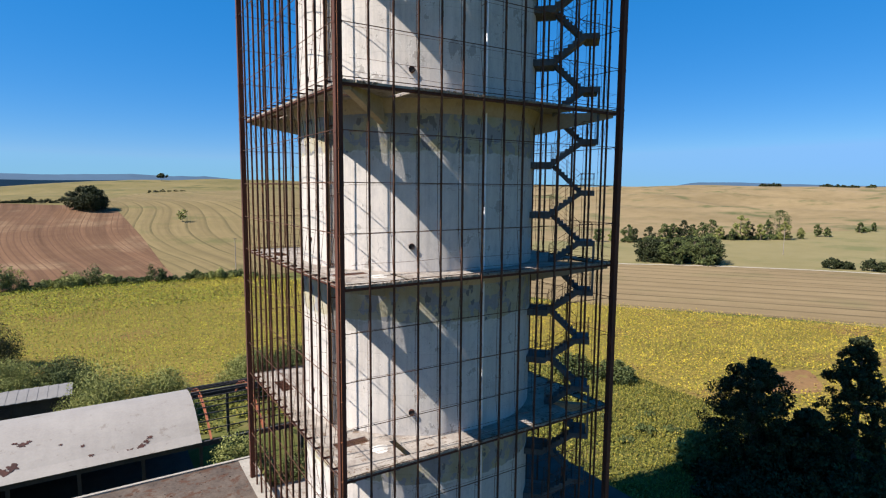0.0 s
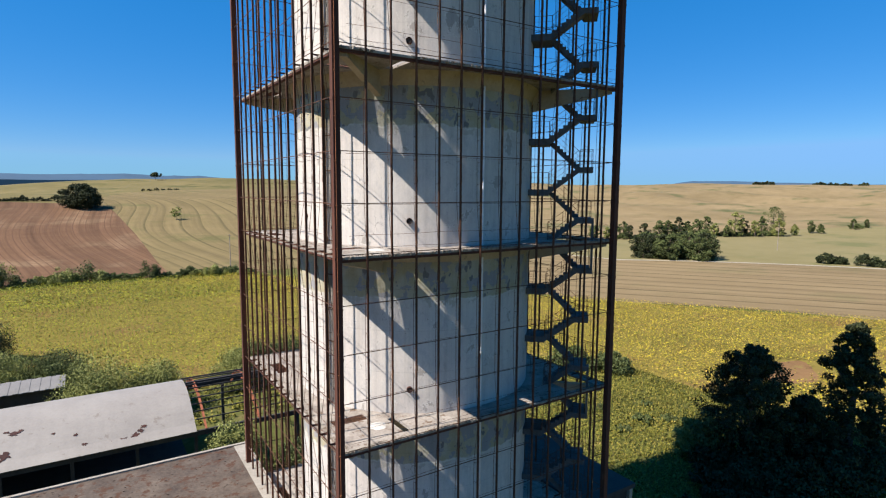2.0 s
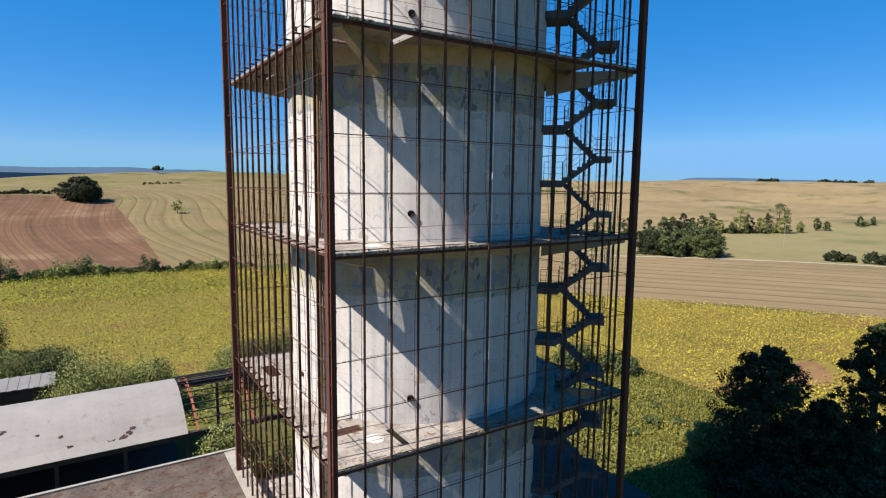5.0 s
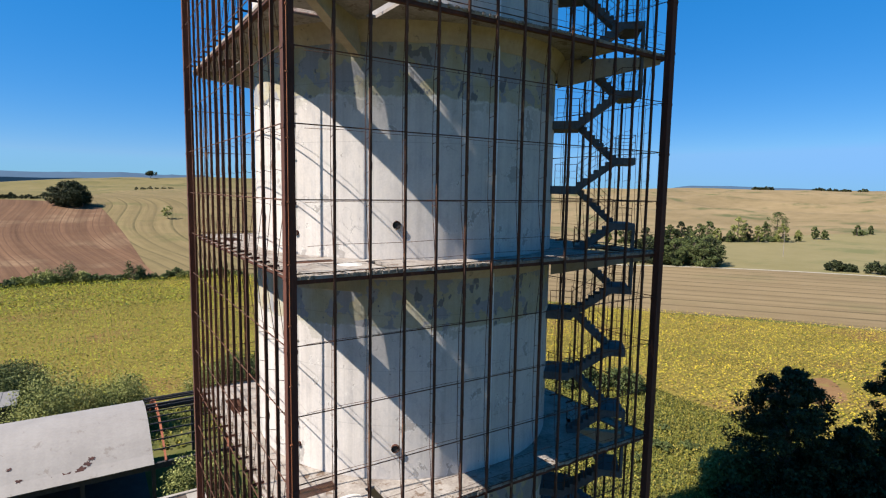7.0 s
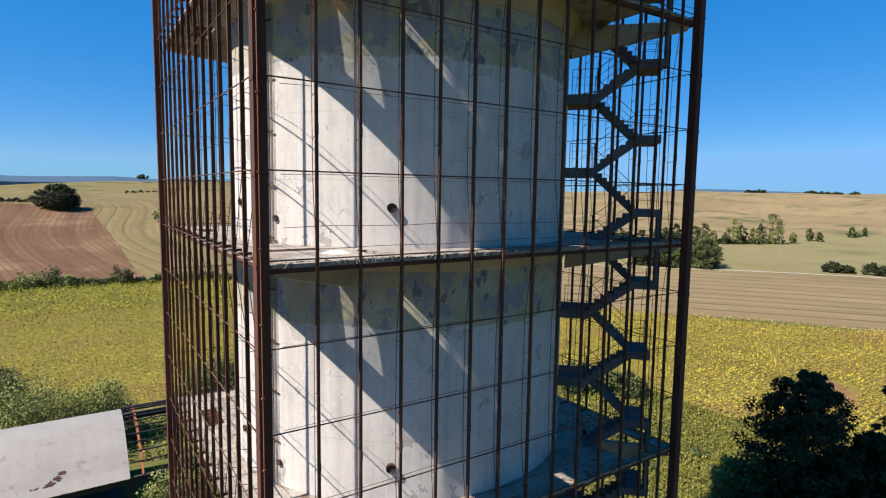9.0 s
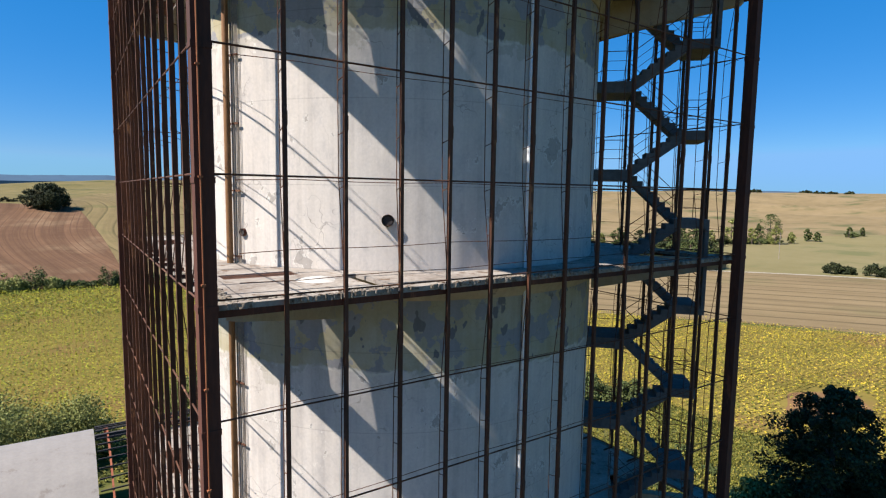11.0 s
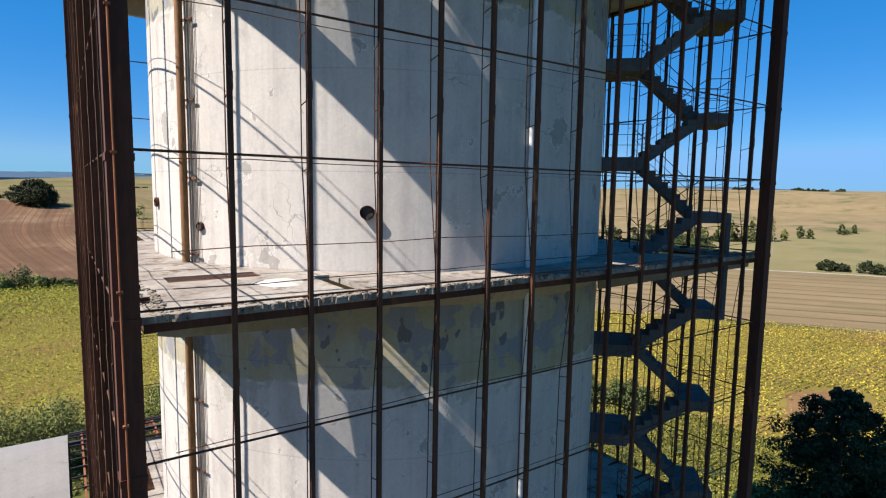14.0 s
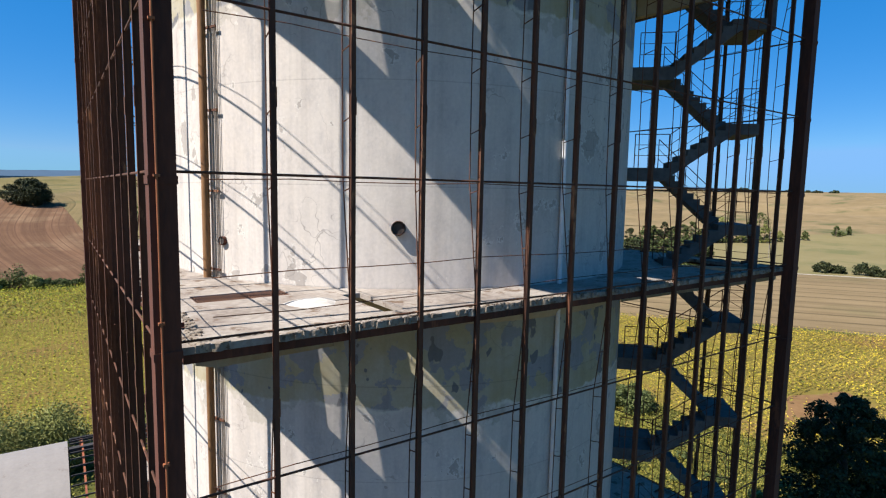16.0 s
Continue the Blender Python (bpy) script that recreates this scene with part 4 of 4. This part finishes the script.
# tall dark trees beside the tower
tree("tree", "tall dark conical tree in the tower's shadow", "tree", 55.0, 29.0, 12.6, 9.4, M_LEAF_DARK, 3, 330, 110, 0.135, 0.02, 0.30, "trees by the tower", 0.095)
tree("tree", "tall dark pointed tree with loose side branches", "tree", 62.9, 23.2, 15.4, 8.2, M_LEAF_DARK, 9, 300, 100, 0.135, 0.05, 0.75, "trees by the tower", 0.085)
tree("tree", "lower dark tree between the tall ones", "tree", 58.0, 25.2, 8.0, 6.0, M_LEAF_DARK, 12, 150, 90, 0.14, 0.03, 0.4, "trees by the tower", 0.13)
# the first bush's pale leaves stand in for sunlit foliage
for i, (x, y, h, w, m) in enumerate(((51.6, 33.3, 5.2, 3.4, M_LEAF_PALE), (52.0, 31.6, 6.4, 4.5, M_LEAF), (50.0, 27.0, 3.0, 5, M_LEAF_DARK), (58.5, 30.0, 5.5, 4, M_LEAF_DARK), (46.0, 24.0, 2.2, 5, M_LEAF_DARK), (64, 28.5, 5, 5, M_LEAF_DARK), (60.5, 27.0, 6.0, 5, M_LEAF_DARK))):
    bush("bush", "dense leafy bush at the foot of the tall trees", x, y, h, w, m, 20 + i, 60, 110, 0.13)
# M_LEAF_DARK here also paints the deep shade over the weeds
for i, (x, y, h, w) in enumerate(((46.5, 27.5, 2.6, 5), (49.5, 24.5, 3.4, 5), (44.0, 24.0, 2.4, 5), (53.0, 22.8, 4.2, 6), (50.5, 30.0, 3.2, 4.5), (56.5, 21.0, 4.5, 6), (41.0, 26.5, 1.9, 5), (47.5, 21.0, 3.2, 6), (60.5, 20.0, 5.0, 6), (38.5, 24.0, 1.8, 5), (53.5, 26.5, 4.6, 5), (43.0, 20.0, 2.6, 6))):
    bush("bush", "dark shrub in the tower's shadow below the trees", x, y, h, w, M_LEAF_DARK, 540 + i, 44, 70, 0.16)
bush("bush", "dark shrub at the edge of the sunflowers", 66.2, 56.6, 3.6, 7.5, M_LEAF, 40, 70, 90, 0.15)
bush("bush", "dark shrub at the edge of the sunflowers", 62.0, 61.0, 4.4, 8, M_LEAF, 41, 60, 90, 0.16)
for i, (x, y, h) in enumerate(((54.5, 41.5, 1.3), (57.5, 40.0, 1.1), (50.5, 41.0, 1.0), (53.0, 46.5, 1.0), (59.0, 44.5, 0.9))):
    bush("bush", "low green shrub among the weeds", x, y, h, h * 2.2, M_LEAF, 50 + i, 24, 70, 0.11)

# bushes behind the barn
for i, (x, y, h, w, m) in enumerate(((-0.6, 74.6, 11.2, 10.5, M_LEAF_PALE), (5.0, 76.0, 7.6, 8.0, M_LEAF_PALE), (-6.0, 93.0, 6.6, 8, M_LEAF), (-12.5, 94.0, 6.6, 10, M_LEAF_PALE), (-20, 96, 6.5, 9, M_LEAF_PALE), (-16.5, 110, 10, 9, M_LEAF_DARK), (-26, 112, 8, 12, M_LEAF), (15.5, 80, 6.4, 8, M_LEAF_PALE), (18.5, 81, 7.5, 9, M_LEAF), (24, 83, 6.5, 8, M_LEAF), (8.9, 49.6, 9.6, 6.2, M_LEAF_PALE), (14, 48.5, 5.4, 6, M_LEAF), (18, 50, 5.0, 6, M_LEAF))):
    bush("bush", "leafy overgrown bush behind the barn", x, y, h, w, m, 60 + i, 110, 190, 0.095)

# hedge and trees along the far edge of the sunflowers
rh = random.Random(2)
for i in range(44):
    az = -9 + i * 0.55
    if az > 13:
        break
    x, y = at_bearing(az, np.interp(az, *zip(*HEDGE)) + rh.uniform(-2, 2))
    big = i in (3, 4, 5, 12, 15, 24)
    bush("bush", "green hedge bush along the field edge", x, y, rh.uniform(7, 10) if big else rh.uniform(1.8, 4.2), rh.uniform(5, 7) if big else rh.uniform(3, 6), rh.choice((M_LEAF, M_LEAF, M_LEAF_PALE, M_LEAF_PALE)), 100 + i, 24, 60, 0.2, "hedge")

# single trees on the left hillside
x, y = at_bearing(-0.6, 383)
tree("tree", "broad dark round tree on the brow of the field", "tree", x, y, 13.5, 22, M_LEAF_DARK, 31, 190, 110, 0.36, 0.02, 0.0, "hill trees", 0.11)
x, y = at_bearing(6.8, 330)
tree("tree", "small bare brownish tree on the slope", "tree", x, y, 6.5, 6.0, M_LEAF_PALE, 32, 24, 20, 0.35, 0.25, 0.1, "hill trees")
x, y = at_bearing(5.3, 900)
tree("tree", "lone umbrella-shaped tree on the skyline", "tree", x, y, 10, 12, M_LEAF_DARK, 33, 40, 30, 0.9, 0.5, 0.0, "hill trees")
for i, az in enumerate((-4.6, -2.4)):
    x, y = at_bearing(az, 436)
    bush("bush", "small dark field-edge bush", x, y, 3.5, 5, M_LEAF_DARK, 160 + i, 14, 30, 0.5)

# scrub along the upper edge of the ploughed fields
for i in range(26):
    az = -9 + i * 0.33 if i < 20 else 4.2 + (i - 20) * 0.55
    x, y = at_bearing(az, np.interp(az, (-9, -1, 4, 9), (426, 418, 545, 610)))
    bush("bush", "low dark scrub along the field boundary", x, y, rh.uniform(1.5, 3.0), rh.uniform(4, 7), M_LEAF_DARK, 500 + i, 14, 40, 0.3, "field boundary scrub")

# groves and tree rows on the right-hand plain
for i in range(20):
    az = rh.uniform(51.9, 58.0)
    x, y = at_bearing(az, rh.uniform(238, 256))
    tree("tree", "rounded green tree of a dense grove", "tree", x, y, rh.uniform(7, 12), rh.uniform(8, 12), rh.choice((M_LEAF_DARK, M_LEAF, M_LEAF_DARK)), 200 + i, 60, 80, 0.24, 0.04, 0.10, "grove", 0.15)
ROW = [(47.6, 8), (48.9, 7), (50.4, 10), (51.0, 8), (52.4, 9), (53.7, 11), (54.5, 10), (55.4, 12), (56.2, 9), (57.0, 11), (57.8, 12), (58.5, 8), (59.5, 7), (60.2, 15), (60.8, 11), (61.8, 10), (62.3, 12), (63.2, 18), (63.6, 11), (64.8, 7), (66.0, 8), (66.7, 6), (68.9, 7), (69.8, 6)]
for i, (az, h) in enumerate(ROW):
    r = np.interp(az, (47, 51, 64, 71), (322, 330, 400, 490)) + rh.uniform(-8, 8)
    x, y = at_bearing(az, r)
    tree("tree", "slender green tree in a field-edge row", "tree", x, y, h, h * rh.uniform(.5, .75), rh.choice((M_LEAF, M_LEAF_DARK, M_LEAF, M_LEAF_PALE)), 300 + i, 50, 70, 0.26, 0.08, 0.25, "tree row", 0.16)
for i in range(26):
    az = 50.5 + i * 0.55 if i < 25 else 69.3
    r = np.interp(az, (47, 51, 64, 71), (322, 330, 400, 490)) + rh.uniform(-6, 3)
    x, y = at_bearing(az + rh.uniform(-.2, .2), r)
    bush("bush", "scrubby bush along the field-edge row", x, y, rh.uniform(2.5, 5), rh.uniform(5, 9), rh.choice((M_LEAF, M_LEAF_DARK, M_LEAF_PALE)), 350 + i, 26, 60, 0.3, "tree row scrub")
for i, (az, h, w) in enumerate(((67.3, 5, 8), (68.2, 4.2, 6), (70.0, 5.5, 7.5), (70.7, 4.6, 6))):
    x, y = at_bearing(az, 258)
    bush("bush", "dark bush beside the farm track", x, y, h, w, M_LEAF_DARK, 400 + i, 30, 50, 0.35)
for i in range(40):
    az = rh.choice((rh.uniform(61.5, 63), rh.uniform(66, 70), rh.uniform(66, 70), rh.uniform(54, 56)))
    r = 420 if az < 57 else 1330
    x, y = at_bearing(az, r)
    bush("bush", "dark distant bush on the hill", x, y, rh.uniform(4, 9) * (.5 if r < 500 else 1.0), rh.uniform(8, 16) * (.5 if r < 500 else 1), M_LEAF_DARK, 450 + i, 12, 24, 1.2)

# poles
for az, r, h in ((11.2, 205, 11), (63.6, 300, 12)):
    x, y = at_bearing(az, r)
    pole = thing("utility_pole", "thin grey utility pole standing in the fields", "pole", "poles", at=(x, y, ground_z(x, y)))
    bm = bmesh.new()
    tube(bm, (0, 0, -.3), (0, 0, h), 0.16, 8, 0.10)
    part("shaft", bm, M_CABLE, pole)
    bm = bmesh.new()
    beam(bm, (-.7, 0, h - .4), (.7, 0, h - .4), 0.12)
    part("crossarm", bm, M_CABLE, pole)

# ---- sunflower field and weeds ----
FLOWER_EDGE = [(-90, 120), (-30, 112), (-10, 97), (4, 86), (14, 80), (28, 79), (45, 77), (61, 68), (70, 60), (70, 44), (72, 34), (84, 12), (110, -18), (165, 18), (142.5, 48.5), (110, 92.5), (75, 139), (39, 187), (-24, 191), (-90, 190)]


def inside(px, py, poly):
    odd = np.zeros(len(px), bool)
    for (xa, ya), (xb, yb) in zip(poly, poly[1:] + poly[:1]):
        if ya != yb:
            odd ^= ((ya > py) != (yb > py)) & (px < (xb - xa) * (py - ya) / (yb - ya) + xa)
    return odd


def carpet(rs, px, py, height, width, quads, upright=0.5):
    """Plants of a few leaf quads each, at the given places."""
    n = len(px) * quads
    bx, by = np.repeat(px, quads), np.repeat(py, quads)
    hh = np.repeat(rs.uniform(height * .65, height * 1.15, len(px)), quads)
    k = np.tile(np.arange(quads), len(px))
    c = np.stack([bx + rs.normal(size=n) * width * .55, by + rs.normal(size=n) * width * .55, hh * (1 - 0.22 * k) * rs.uniform(.85, 1.0, n)], 1)
    a = rs.uniform(0, math.tau, n)
    u = np.stack([np.cos(a), np.sin(a), rs.normal(size=n) * .3], 1)
    w = np.stack([-np.sin(a), np.cos(a), rs.normal(size=n) * upright * 1.6], 1)
    s = (width * rs.uniform(.55, 1.15, n))[:, None]
    v = np.stack([c - u * s, c + w * s * .8, c + u * s, c - w * s * .8], 1).reshape(-1, 3)
    return v.tolist(), [(4 * i, 4 * i + 1, 4 * i + 2, 4 * i + 3) for i in range(n)]


me = bpy.data.meshes.new("field_sunflower")
bm = bmesh.new()
bm.faces.new([bm.verts.new((x, y, 0.12)) for x, y in FLOWER_EDGE])
bm.to_mesh(me)
bm.free()
me.materials.append(M_FLOWERSOIL)
tagged(new("field_sunflower", me), "bare soil and dry leaves under the sunflowers", "field", kind="structure")
verts = [(88 + (8.2 + 1.4 * math.sin(3 * a)) * math.cos(a), 42 + (4.0 + 0.8 * math.cos(4 * a)) * math.sin(a), 0.128) for a in (k * math.tau / 40 for k in range(40))]
tagged(new("bare_soil", cloud("bare_soil", verts, [tuple(range(40))], M_BARESOIL)), "bare red-brown soil patch among the sunflowers", "soil", kind="structure")
rs = np.random.RandomState(8)
gx, gy = np.meshgrid(np.arange(-90, 166, 0.62), np.arange(-20, 192, 0.80))
px, py = gx.ravel() + rs.normal(size=gx.size) * .12, gy.ravel() + rs.normal(size=gx.size) * .10
keep = inside(px, py, FLOWER_EDGE) & (np.degrees(np.arctan2(px, py)) > -12) & (np.degrees(np.arctan2(px, py)) < 78)
bare = np.array([noise.noise((x / 16, y / 9, 2.0)) for x, y in zip(px, py)])
keep &= (bare < 0.78) & ~((np.hypot((px - 88) / 9, (py - 42) / 4.4) < 1) & (rs.uniform(size=px.size) < .93))
px, py = px[keep], py[keep]
near_ = np.hypot(px, py) < 150
v1, f1 = carpet(rs, px[near_], py[near_], 1.25, 0.160, 10, 0.20)
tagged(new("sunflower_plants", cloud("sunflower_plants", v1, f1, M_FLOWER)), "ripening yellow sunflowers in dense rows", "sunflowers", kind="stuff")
v1, f1 = carpet(rs, px[~near_], py[~near_], 1.25, 0.22, 4, 0.20)
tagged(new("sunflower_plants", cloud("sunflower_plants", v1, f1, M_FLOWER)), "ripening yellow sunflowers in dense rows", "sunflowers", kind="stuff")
wx, wy = rs.uniform(20, 78, 60000), rs.uniform(18, 80, 60000)
ok = ~inside(wx, wy, FLOWER_EDGE) & ((wx > 25) | (wy > 70))
v1, f1 = carpet(rs, wx[ok], wy[ok], 0.5, 0.085, 7, 0.6)
tagged(new("weeds", cloud("weeds", v1, f1, M_WEED)), "rank green and yellow weeds below the tower", "weeds", kind="stuff")
wx, wy = rs.uniform(-40, 26, 9000), rs.uniform(68.5, 128, 9000)
ok = ~inside(wx, wy, FLOWER_EDGE) & ~((wx < -7) & (wy > 77) & (wy < 85))
v1, f1 = carpet(rs, wx[ok], wy[ok], 0.6, 0.16, 6, 0.6)
tagged(new("weeds", cloud("weeds", v1, f1, M_WEED)), "rank green weeds behind the barn", "weeds", kind="stuff")
